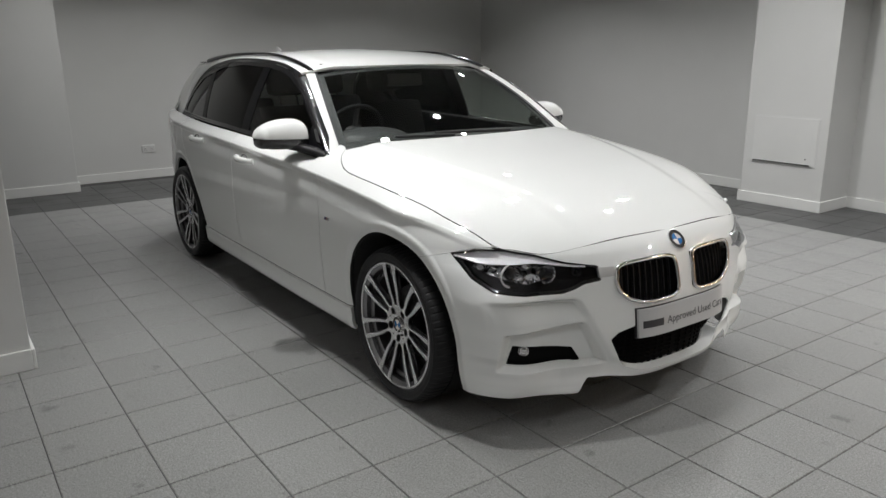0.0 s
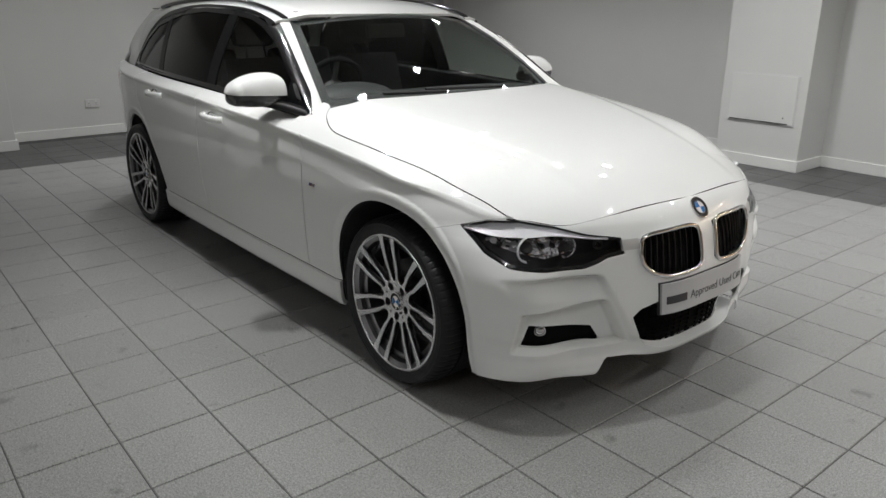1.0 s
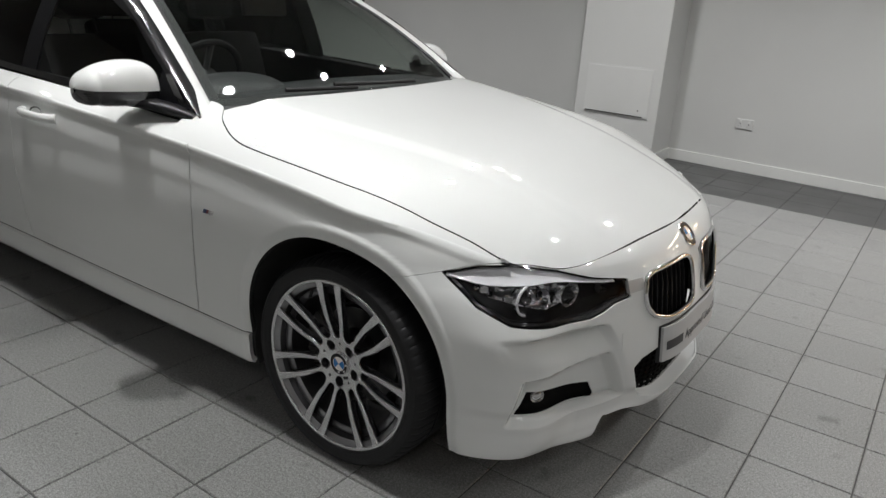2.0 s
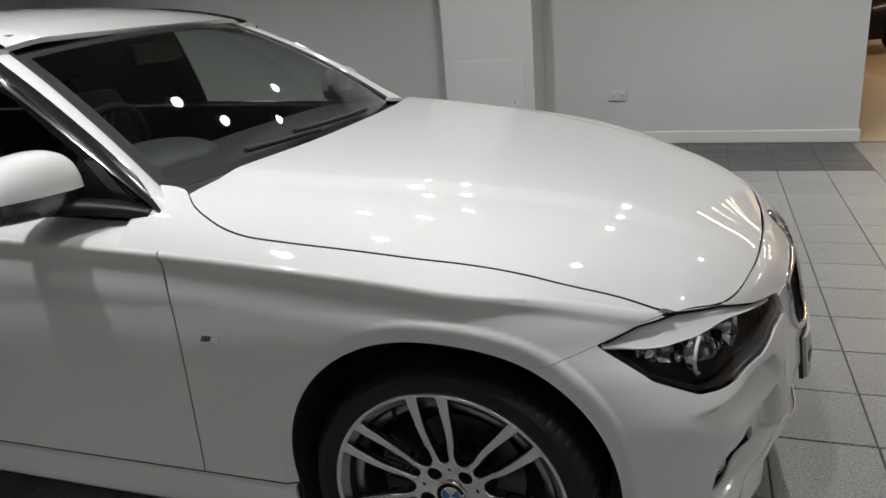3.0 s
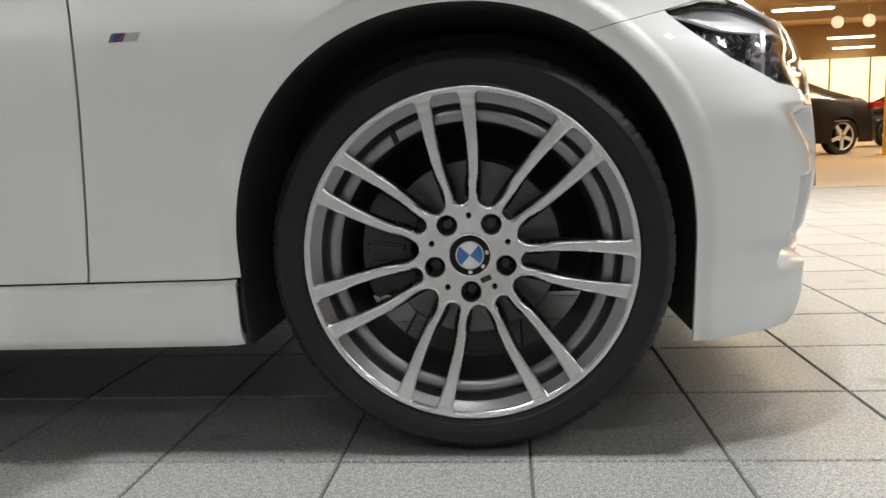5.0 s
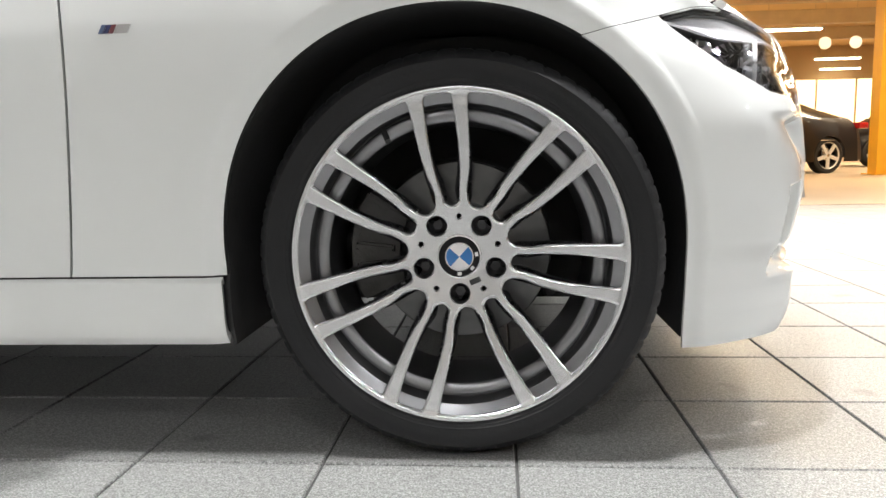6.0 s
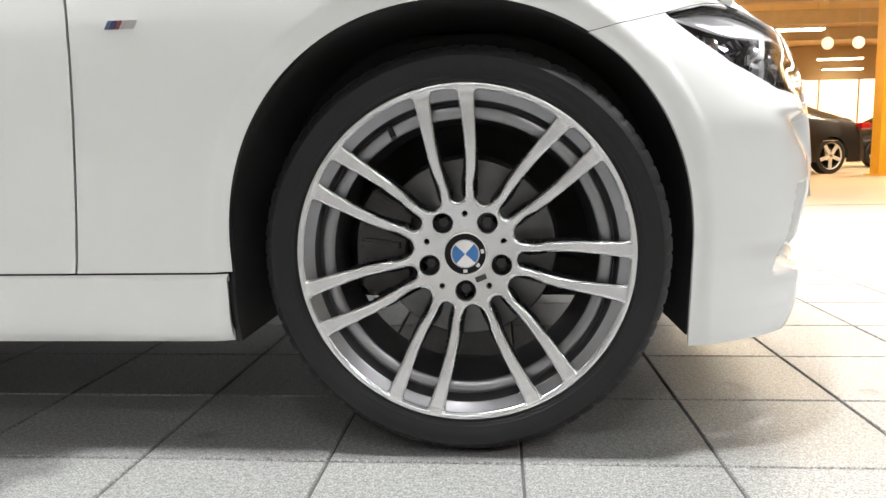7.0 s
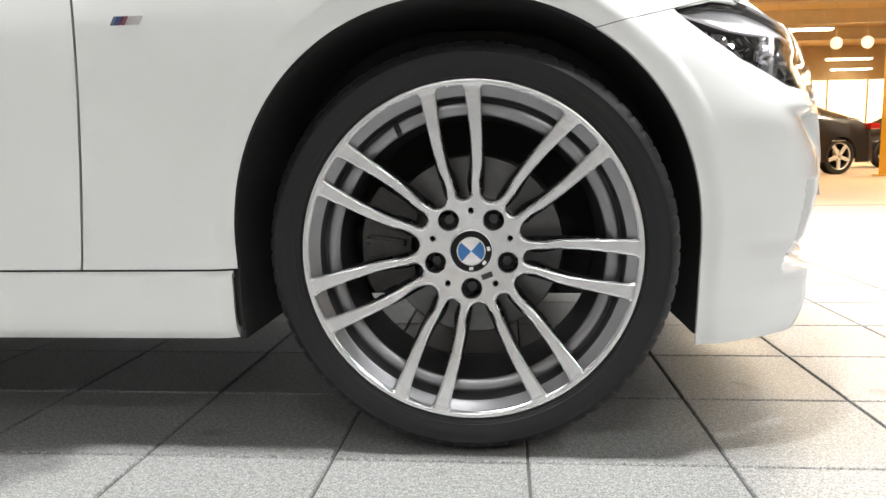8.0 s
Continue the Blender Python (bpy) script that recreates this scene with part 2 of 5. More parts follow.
def tube(points, radius, sides=10, closed=False, flat=1.0):
    """A bar swept along points; flat squashes it upright."""
    pts = [Vector(p) for p in points]
    bm, rings = bmesh.new(), []
    for i, p in enumerate(pts):
        a = pts[(i - 1) % len(pts)] if closed or i else p
        b = pts[(i + 1) % len(pts)] if closed or i < len(pts) - 1 else p
        t = (b - a).normalized()
        u = t.cross(Vector((0, 0, 1)))
        u = (u if u.length > 1e-3 else t.cross(Vector((1, 0, 0)))).normalized()
        w = u.cross(t)
        r = radius(i / (len(pts) - 1)) if callable(radius) else radius
        rings.append([bm.verts.new(p + r * (math.cos(q) * u + flat * math.sin(q) * w)) for q in [2 * math.pi * k / sides for k in range(sides)]])
    for i in range(len(rings) - (0 if closed else 1)):
        r0, r1 = rings[i], rings[(i + 1) % len(rings)]
        for k in range(sides):
            bm.faces.new((r0[k], r0[(k + 1) % sides], r1[(k + 1) % sides], r1[k]))
    if not closed:
        bm.faces.new(rings[0][::-1])
        bm.faces.new(rings[-1])
    return bm


def poly_distance(px, py, poly):
    """Signed distance from points to a polygon, negative inside."""
    poly = np.array(poly, float)
    d = np.full(np.shape(px), 1e9)
    inside = np.zeros(np.shape(px), bool)
    for (ax, ay), (bx, by) in zip(poly, np.roll(poly, -1, 0)):
        ex, ey, wx, wy = bx - ax, by - ay, px - ax, py - ay
        t = np.clip((wx * ex + wy * ey) / (ex * ex + ey * ey), 0, 1)
        d = np.minimum(d, np.hypot(wx - ex * t, wy - ey * t))
        inside ^= ((ay > py) != (by > py)) & (px < (bx - ax) * (py - ay) / (by - ay + 1e-12) + ax)
    return np.where(inside, -d, d)


def sheet(name, fn, u, v, mat, parent=None, keep=(), thick=0.012, flip=None, back=True, label="", edge_mat=None, rim=True, chamfer=0.0, away=(-1.4, 0.0, 0.55)):
    """A curved panel: fn maps (u, v) to points; keep are functions of (u, v) that are positive on the panel. It is trimmed along their
    zero lines and given a thickness. Its outside faces away from the point given, or as flip says."""
    uu, vv = np.meshgrid(np.asarray(u, float), np.asarray(v, float), indexing="ij")
    nu, nv = uu.shape
    uv = np.stack([uu.ravel(), vv.ravel()], 1)
    i, j = np.meshgrid(np.arange(nu - 1), np.arange(nv - 1), indexing="ij")
    a = (i * nv + j).ravel()
    quads = np.stack([a, a + nv, a + nv + 1, a + 1], 1)
    if keep:
        tris = np.concatenate([quads[:, [0, 1, 2]], quads[:, [0, 2, 3]]])
        faces = tris.tolist()
        for f in keep:
            val = f(uv[:, 0], uv[:, 1])
            val = np.where(np.abs(val) < 1e-9, 1e-9, val)
            val, pts, cuts, out = val.tolist(), uv.tolist(), {}, []

            def cut(p, q):
                key = (p, q) if p < q else (q, p)
                if key not in cuts:
                    t = val[p] / (val[p] - val[q])
                    cuts[key] = len(pts)
                    pts.append([pts[p][0] + t * (pts[q][0] - pts[p][0]), pts[p][1] + t * (pts[q][1] - pts[p][1])])
                return cuts[key]

            for face in faces:
                signs = [val[p] > 0 for p in face]
                if all(signs):
                    out.append(face)
                elif any(signs):
                    ring = []
                    for k, p in enumerate(face):
                        q = face[(k + 1) % len(face)]
                        if val[p] > 0:
                            ring.append(p)
                        if (val[p] > 0) != (val[q] > 0):
                            ring.append(cut(p, q))
                    out += [[ring[0], ring[k], ring[k + 1]] for k in range(1, len(ring) - 1)]
            faces, uv = out, np.array(pts)
        used = sorted({p for f in faces for p in f})
        index = {p: k for k, p in enumerate(used)}
        faces, uv = [[index[p] for p in f] for f in faces], uv[used]
    else:
        faces = quads.tolist()
    if not faces:
        raise ValueError(name + " is empty")
    U, V = uv[:, 0], uv[:, 1]
    e = 1e-4
    P = np.stack(fn(U, V), 1)
    du = np.stack(fn(U + e, V), 1) - np.stack(fn(U - e, V), 1)
    dv = np.stack(fn(U, V + e), 1) - np.stack(fn(U, V - e), 1)
    N = np.cross(du, dv)
    N /= np.linalg.norm(N, axis=1, keepdims=True) + 1e-12
    if flip is None:
        flip = float(np.sum(N * (P - np.array(away)))) < 0
    if flip:
        N, faces = -N, [f[::-1] for f in faces]
    n = len(P)
    verts, normals, out, fm = [P], [N], list(faces), [0] * len(faces)
    if thick and rim:
        count = {}
        for f in faces:
            for k in range(len(f)):
                p, q = f[k], f[(k + 1) % len(f)]
                count[(p, q)] = count.get((p, q), 0) + 1
        border = [pq for pq in count if (pq[1], pq[0]) not in count]
        inner = P - N * thick
        if back:
            verts.append(inner)
            normals.append(-N)
            out += [[p + n for p in f[::-1]] for f in faces]
            fm += [1] * len(faces)
        base = sum(len(v) for v in verts)
        rv, rn, lean = [], [], {}
        for p, q in border if chamfer else ():
            side = np.cross(P[q] - P[p], N[p])
            side = side / (np.linalg.norm(side) + 1e-12)
            for k in (p, q):
                lean[k] = lean.get(k, 0) + side
        lip = {k: P[k] - chamfer * N[k] + chamfer * s / (np.linalg.norm(s) + 1e-12) for k, s in lean.items()}
        for p, q in border:
            side = np.cross(P[q] - P[p], N[p])
            side = side / (np.linalg.norm(side) + 1e-12)
            p0, q0, p1, q1 = P[p], P[q], inner[p], inner[q]
            if chamfer:
                k = base + len(rv)
                rv += [p0, q0, lip[q], lip[p]]
                rn += [(side + N[p]) * .7071] * 4
                out.append([k, k + 3, k + 2, k + 1])
                fm.append(0)
                p0, q0, p1, q1 = lip[p], lip[q], p1 + lip[p] - P[p], q1 + lip[q] - P[q]
            k = base + len(rv)
            rv += [p0, q0, q1, p1]
            rn += [side] * 4
            out.append([k, k + 3, k + 2, k + 1])
            fm.append(1)
        if rv:
            verts.append(np.array(rv))
            normals.append(np.array(rn))
    return mesh_object(name, np.concatenate(verts), out, [mat, edge_mat or mat], parent, np.concatenate(normals), fm, True, label)

# ---- the car's form: x runs forward from the front axle, z up ----
def curve(xs, ys):
    """A smooth line through a few heights (monotone cubic)."""
    xs, ys = np.array(xs, float), np.array(ys, float)
    d = np.diff(ys) / np.diff(xs)
    m = np.r_[d[0], (d[1:] + d[:-1]) / 2, d[-1]]
    flat = np.r_[False, d[1:] * d[:-1] <= 0, False]
    m[flat] = 0
    def f(x):
        x = np.clip(x, xs[0], xs[-1])
        i = np.clip(np.searchsorted(xs, x) - 1, 0, len(xs) - 2)
        h = xs[i + 1] - xs[i]
        t = (x - xs[i]) / h
        return ((2*t**3 - 3*t**2 + 1) * ys[i] + (t**3 - 2*t**2 + t) * h * m[i] + (3*t**2 - 2*t**3) * ys[i + 1] + (t**3 - t**2) * h * m[i + 1])
    return f
def step(a, b, x):
    t = np.clip((x - a) / (b - a), 0, 1)
    return t * t * (3 - 2 * t)
nose_x = curve([.14, .18, .22, .26, .31, .40, .48, .56, .64, .70, .735, .765, .80], [.700, .738, .768, .776, .779, .782, .773, .760, .740, .708, .672, .62, .55])
nose_m = curve([.15, .33, .50, .62, .71, .80], [2.9, 2.95, 2.85, 2.4, 2.0, 2.0])
nose_n = curve([.15, .33, .55, .71, .80], [2.5, 2.5, 2.4, 2.3, 2.3])
crease_z = curve([-3.8, -2.5, -1.5, -.7, -.35, 0, .2, .3, .42, .56, .70], [.985, .955, .925, .893, .868, .834, .803, .776, .737, .70, .675])
wide = curve([-3.85, -3.6, -3.4, -3.2, -3.0, -2.8, -2.0, -1.2, -.6, 0.0, .8], [.64, .735, .79, .835, .868, .888, .905, .905, .90, .897, .897])
tuck = curve([.10, .17, .20, .27, .292, .30, .36, .46, .58, .70, .78], [.075, .058, .036, .026, .024, .034, .026, .014, .004, .0, .004])
tuck_front = curve([.10, .17, .27, .36, .46, .58, .70, .78], [.066, .050, .035, .026, .014, .004, .0, .004])
def arch(x, z, x0):
    """Distance past the edge of a wheel arch round x0; negative inside it."""
    dx, dz = np.abs(x - x0 + .012) / np.where(x > x0, .3785, .3715), np.maximum(z - .325, 0) / .393
    return (dx**2.15 + dz**2.15) ** (1 / 2.15) - 1
def body_w(x, z):
    """Half width of the body before the nose rounds it off."""
    zc = crease_z(np.minimum(x, .45))
    s = zc - z
    zt = z - np.clip(x,-9,0) * .03 * step(.3, .6, z)
    front = step(-.1, .2, x)
    w = wide(x) - tuck(zt) * (1 - front) - tuck_front(zt) * front
    w = w - .011 * step(.12, .02, s) + .006 * step(.034, .012, s)
    w = w - .009 * (1 - np.sqrt(1 - np.clip((.014 - s) / .0145, 0, .999) ** 2))
    for x0 in (0.0, -2.81):
        a = arch(x, z, x0) * .37
        w = w + .0045 * step(.048, .036, a) * step(.46, .62, z) * step(-.18, .06, x - x0) - .010 * step(.034, .002, a)
    return w
def side_y(x, z):
    """Half width of the body at a length and a height below the shoulder line."""
    w = body_w(x, z)
    xf, m, n = nose_x(z), nose_m(z), nose_n(z)
    q = np.clip(np.maximum(x, 0) / xf, 0, .9999)
    return w * (1 - q**m) ** (1 / n)
def nose(tau, z):
    """The front, from the middle (0) round to the side at the axle (1)."""
    xf, m, n = nose_x(z), nose_m(z), nose_n(z)
    x = xf * np.cos(tau * np.pi / 2) ** (2 / m)
    k = step(.45, .66, tau)
    w = body_w(x * 0 + .2, z) * (1 - k) + body_w(x, z) * k
    return x, w * np.sin(tau * np.pi / 2) ** (2 / n)
bonnet_mid = curve([-.80, -.60, -.30, 0, .25, .45, .56, .64, .68, .70], [1.015, 1.004, .972, .930, .882, .826, .786, .748, .722, .705])
bonnet_p = curve([-.8, -.3, .2, .55, .7], [7.5, 6.5, 5.0, 4.0, 4.0])
def crease_y(x):
    return side_y(x, crease_z(x))
def top_z(x, y):
    zc, wc = crease_z(x), crease_y(x)
    return bonnet_mid(x) - (bonnet_mid(x) - zc) * (np.abs(y) / wc) ** bonnet_p(x)


# ---- structure: the bay ----
TILE_SIZE, TILE_X, TILE_Y = 0.3117, 0.0882, -0.9044
BORDER_Y, BORDER_X, HALL_Y = 3.57, -5.32, 4.43
WEST, SOUTH, EAST = -6.63, -5.6, 12.0
NORTH_A, NORTH_B = (-6.63, 4.80), (1.69, 4.43)


def floor_slab(name, x0, x1, y0, y1, mat, label, z=-0.004):
    return tagged(part(name, boxed(x0, x1, y0, y1, z - 0.15, z), mat), label, "floor", kind="structure")


floor = floor_slab("floor", WEST - 0.3, EAST, SOUTH - 0.3, HALL_Y + 0.5, GROUT, "grey stoneware tile floor with dark joints")


def wall_between(name, a, b, z0, z1, thick, mat, label):
    """An upright wall whose room face runs from a to b, seen from its right."""
    ax, ay = a
    bx, by = b
    length, turn = math.hypot(bx - ax, by - ay), math.degrees(math.atan2(by - ay, bx - ax))
    bm = boxed(0, length, 0, thick, z0, z1, 0, pose(ax, ay, 0, 0, 0, turn))
    return tagged(part(name, bm, mat), label, "wall", kind="structure"), length, turn


wall_north, north_len, north_turn = wall_between("wall_north", NORTH_A, NORTH_B, 0, HALL_CEILING, 0.22, WALL, "plain white painted wall of the showroom bay")
tagged(part("wall_west", boxed(WEST - 0.2, WEST, SOUTH, NORTH_A[1] + 0.3, 0, BAY_CEILING + 0.1), WALL), "plain white painted end wall", "wall", kind="structure")
tagged(part("wall_pier", boxed(WEST - 0.1, -6.15, SOUTH, -1.06, 0, BAY_CEILING + 0.1, 0.004), WALL), "white painted wall step of the end wall", "wall", kind="structure")
# South and east walls and bulkhead are unseen, added to close the bay.
tagged(part("wall_south", boxed(WEST - 0.2, EAST + 0.2, SOUTH - 0.2, SOUTH, 0, BAY_CEILING + 0.1), WALL), "plain white painted wall", "wall", kind="structure")
tagged(part("wall_east", boxed(EAST, EAST + 0.2, SOUTH, HALL_Y + 0.2, 0, BAY_CEILING + 0.1), WALL), "plain white painted wall", "wall", kind="structure")
tagged(part("ceiling", boxed(WEST - 0.2, EAST + 0.2, SOUTH - 0.2, HALL_Y + 0.02, BAY_CEILING, BAY_CEILING + 0.12), CEILING), "unseen ceiling with recessed spots, darkened to cut bounce", "ceiling", kind="structure")
tagged(part("bulkhead", boxed(NORTH_B[0] - 0.02, EAST + 0.2, HALL_Y + 0.02, HALL_Y + 0.2, BAY_CEILING, HALL_CEILING), WALL), "white bulkhead over the wide opening", "wall", kind="structure")

# the square column against the wall, with its access panel
COL_X0, COL_X1, COL_Y = -1.625, -0.835, 4.075
column = tagged(part("column", boxed(COL_X0, COL_X1, COL_Y, 4.6, 0, BAY_CEILING, 0.006), WALL), "white painted square column against the wall", "column", kind="structure")
near_column = tagged(part("column", boxed(-2.05, -1.27, -2.90, -2.085, 0, BAY_CEILING, 0.006), WALL), "white painted square column standing free", "column", kind="structure")


def skirting(x0, x1, y0, y1, m=None, h=0.10):
    bm = boxed(x0, x1, y0, y1, 0, h, 0.005, m)
    return tagged(part("baseboard", bm, TRIM), "white painted skirting board", "skirting", kind="structure")


skirting(0, north_len, -0.016, 0, pose(*NORTH_A, 0, 0, 0, north_turn))
skirting(north_len - 0.001, north_len + 0.016, -0.016, 0.22, pose(*NORTH_A, 0, 0, 0, north_turn))
skirting(WEST, WEST + 0.016, -1.06, NORTH_A[1])
skirting(-6.15, -6.134, SOUTH, -1.044)
skirting(WEST + 0.016, -6.15, -1.06, -1.044)
skirting(COL_X0 - 0.016, COL_X1 + 0.016, COL_Y - 0.016, COL_Y)
skirting(COL_X1, COL_X1 + 0.016, COL_Y, 4.53)
skirting(COL_X0 - 0.016, COL_X0, COL_Y, 4.56)
skirting(-1.27, -1.254, -2.90, -2.085)
skirting(-2.05, -1.254, -2.085, -2.069)

hatch = thing("access_panel", "flush white access panel with a dark slot below", "panel", (-1.23, COL_Y, 0))
part("panel_door", boxed(-0.30, 0.31, -0.009, 0.0, 0.40, 0.82, 0.002), PANEL, hatch)
part("panel_frame", boxed(-0.312, 0.322, -0.0035, 0.0, 0.388, 0.832, 0.001), SOCKET, hatch, "thin grey edge round the panel")
part("slot", boxed(-0.285, 0.265, -0.015, -0.0098, 0.405, 0.414, 0.001), BLACK_PLASTIC, hatch, "dark slot under the panel")
part("lock", boxed(0.215, 0.226, -0.015, -0.0098, 0.455, 0.466, 0.002), BLACK_PLASTIC, hatch, "small dark lock")


def socket(x, y, z, turn):
    s = thing("wall_socket", "white double power socket on the wall", "socket", (x, y, z), group="wall sockets")
    s.rotation_euler = (0, 0, radians(turn))
    part("face_plate", boxed(-0.073, 0.073, -0.012, 0, -0.043, 0.043, 0.004), SOCKET, s)
    for sx in (-0.036, 0.036):
        part("switch", boxed(sx - 0.008, sx + 0.008, -0.016, -0.0115, 0.012, 0.030, 0.001), TRIM, s)
        bm = boxed(sx - 0.004, sx + 0.004, -0.0135, -0.0115, -0.004, 0.006)
        box(bm, sx - 0.014, sx - 0.008, -0.0135, -0.0115, -0.022, -0.017)
        box(bm, sx + 0.008, sx + 0.014, -0.0135, -0.0115, -0.022, -0.017)
        part("pin_holes", bm, BLACK_PLASTIC, s)
    return s


def on_north(x):
    return NORTH_A[1] + (x - NORTH_A[0]) * (NORTH_B[1] - NORTH_A[1]) / (NORTH_B[0] - NORTH_A[0])


socket(-0.19, on_north(-0.19), 0.42, north_turn)
socket(WEST, -0.19, 0.345, 90)


def downlight():
    lamp = thing("ceiling_spot", "round white recessed ceiling spot", "lamp", (SPOTS[0][0], SPOTS[0][1], BAY_CEILING), group="ceiling spots")
    part("rim", lathe_bm([(0.058, -0.012), (0.062, -0.02), (0.085, -0.014), (0.09, 0.0)], 40), TRIM, lamp, smooth=True)
    return lamp


spot = downlight()
# Rims go to the added fill spots as well.
for lx, ly, watts in SPOTS[1:]:
    copy_thing(spot, pose(lx, ly, BAY_CEILING))

# ---- structure: the hall beyond ----
HALL_N, HALL_W, HALL_E = 30.0, -8.0, 26.0
hall_ground = boxed(HALL_W, 1.69, 5.0, HALL_N + 0.2, -0.15, 0.001)
box(hall_ground, 1.69, HALL_E, HALL_Y, HALL_N + 0.2, -0.15, 0.001)
tagged(part("hall_floor", hall_ground, HALL_TILE), "warm-lit smooth tan hall floor", "floor", kind="structure")
tagged(part("hall_ceiling", boxed(HALL_W, HALL_E, HALL_Y + 0.2, HALL_N + 0.2, HALL_CEILING, HALL_CEILING + 0.2), HALL_CEIL), "industrial ceiling with its warm light put into the colour", "ceiling", kind="structure")
tagged(part("hall_wall_west", boxed(HALL_W - 0.2, HALL_W, HALL_Y, HALL_N, 0, HALL_CEILING), HALL_WALL), "tan hall wall", "wall", kind="structure")
tagged(part("hall_wall_east", boxed(HALL_E, HALL_E + 0.2, HALL_Y, HALL_N, 0, HALL_CEILING), HALL_WALL), "tan hall wall", "wall", kind="structure")
tagged(part("hall_wall_south", boxed(EAST, HALL_E, HALL_Y, HALL_Y + 0.2, 0, HALL_CEILING), HALL_WALL), "tan hall wall", "wall", kind="structure")
# Openings, frames and the sheet behind them are added for the bright far side.
hall_front = boxed(HALL_W, HALL_E, HALL_N, HALL_N + 0.2, 0, 0.9)
box(hall_front, HALL_W, HALL_E, HALL_N, HALL_N + 0.2, 3.25, HALL_CEILING)
for wx in (HALL_W, 1.0, 6.2, 11.4, 16.6, 21.8):
    box(hall_front, wx, wx + 0.35, HALL_N, HALL_N + 0.2, 0.9, 3.25)
tagged(part("hall_wall_north", hall_front, HALL_WALL), "tan hall wall with wide openings added for the glowing sheet", "wall", kind="structure")
tagged(part("backdrop", boxed(HALL_W, HALL_E, HALL_N + 0.6, HALL_N + 0.62, 0.5, 3.6), FAR_GLOW), "glowing sheet added for the bright far side of the hall", "backdrop", kind="structure")
for k, wx in enumerate((1.35, 6.55, 11.75, 16.95)):
    win = thing(f"window_{k + 1}", "slim upright frames added before the glowing sheet", "window", (wx, HALL_N + 0.1, 0.9), kind="structure")
    for px in (0.0, 1.6, 3.2, 4.79):
        part("opening_frame", boxed(px, px + 0.06, -0.03, 0.03, 0, 2.35, 0.004), BEAM, win)

for by in (7.5, 11.0, 14.5, 18.0, 21.5, 25.0):
    tagged(part("beam", boxed(HALL_W, HALL_E, by, by + 0.22, HALL_CEILING - 0.42, HALL_CEILING, 0.01), BEAM), "painted steel ceiling beam across the hall", "beam", group="hall beams", kind="structure")


def pillar(x, y):
    p = thing("pillar", "bright yellow painted steel pillar", "pillar", (x, y, 0), group="hall pillars")
    bm = boxed(-0.15, 0.15, -0.15, -0.125, 0, HALL_CEILING - 0.42, 0.004)
    box(bm, -0.15, 0.15, 0.125, 0.15, 0, HALL_CEILING - 0.42, 0.004)
    box(bm, -0.012, 0.012, -0.125, 0.125, 0, HALL_CEILING - 0.42)
    box(bm, -0.15, -0.126, -0.125, 0.125, 0, HALL_CEILING - 0.42)
    part("shaft", bm, YELLOW, p)
    part("base_plate", boxed(-0.22, 0.22, -0.22, 0.22, 0, 0.02, 0.003), YELLOW, p)
    return p


first_pillar = pillar(6.58, 11.0)
for px, py in ((9.0, 25.0), (1.5, 18.0), (16.0, 18.0), (14.5, 11.0)):
    copy_thing(first_pillar, pose(px, py, 0))


def strip_light():
    lamp = thing("strip_light", "long twin-tube strip light hung from the ceiling", "lamp", (4.0, 9.0, 3.55), group="hall strip lights")
    part("tray", boxed(-0.8, 0.8, -0.11, 0.11, 0.05, 0.09, 0.004), TRIM, lamp)
    for ty in (-0.06, 0.06):
        part("tube", tube([(-0.76, ty, 0.02), (0.76, ty, 0.02)], 0.019, 10), TUBE, lamp, "glowing fluorescent tube")
    for tx in (-0.6, 0.6):
        part("hanger", tube([(tx, 0, 0.09), (tx, 0, HALL_CEILING - 3.55)], 0.006, 6), BEAM, lamp)
    return lamp


strip = strip_light()
for sx, sy in ((7.6, 12.6), (4.2, 12.6), (10.8, 12.6), (7.9, 18.6), (11.6, 16.4), (4.8, 16.4), (13.9, 29.2), (12.6, 20.5), (6.2, 20.5), (12.2, 25.6), (15.4, 25.6), (7.6, 9.0), (11.0, 9.0)):
    copy_thing(strip, pose(sx, sy, 3.55))
for hx, hy, watts in ((4.2, 8.6, 150), (8.0, 12.0, 190), (6.0, 18.0, 200), (12.0, 18.0, 200), (11.0, 9.0, 150)):
    data = bpy.data.lights.new("strip_glow", "AREA")
    data.shape, data.size, data.size_y, data.energy, data.color = "RECTANGLE", 3.0, 0.3, watts * 0.54, (1.0, 0.82, 0.58)
    new("strip_glow", data).location = (hx, hy, 3.45)


# Plain pale disc in place of a bright round spot under the hall ceiling.
def hall_disc(x):
    d = thing("round_sign", "round pale disc fixed to a hall beam", "sign", (x, 14.49, 2.67), group="round signs")
    part("face", lathe_bm([(0, 0.012), (0.12, 0.010), (0.13, 0.004), (0.13, 0.0)], 32, pose(0, 0, 0, 90, 0, 0)), TRIM, d, smooth=True)
    part("bracket", boxed(-0.003, 0.003, 0, 0.006, 0, HALL_CEILING - 0.42 - 2.67 + 0.02, 0.002), BEAM, d)
    return d


for disc_x in (7.04, 7.67):
    hall_disc(disc_x)


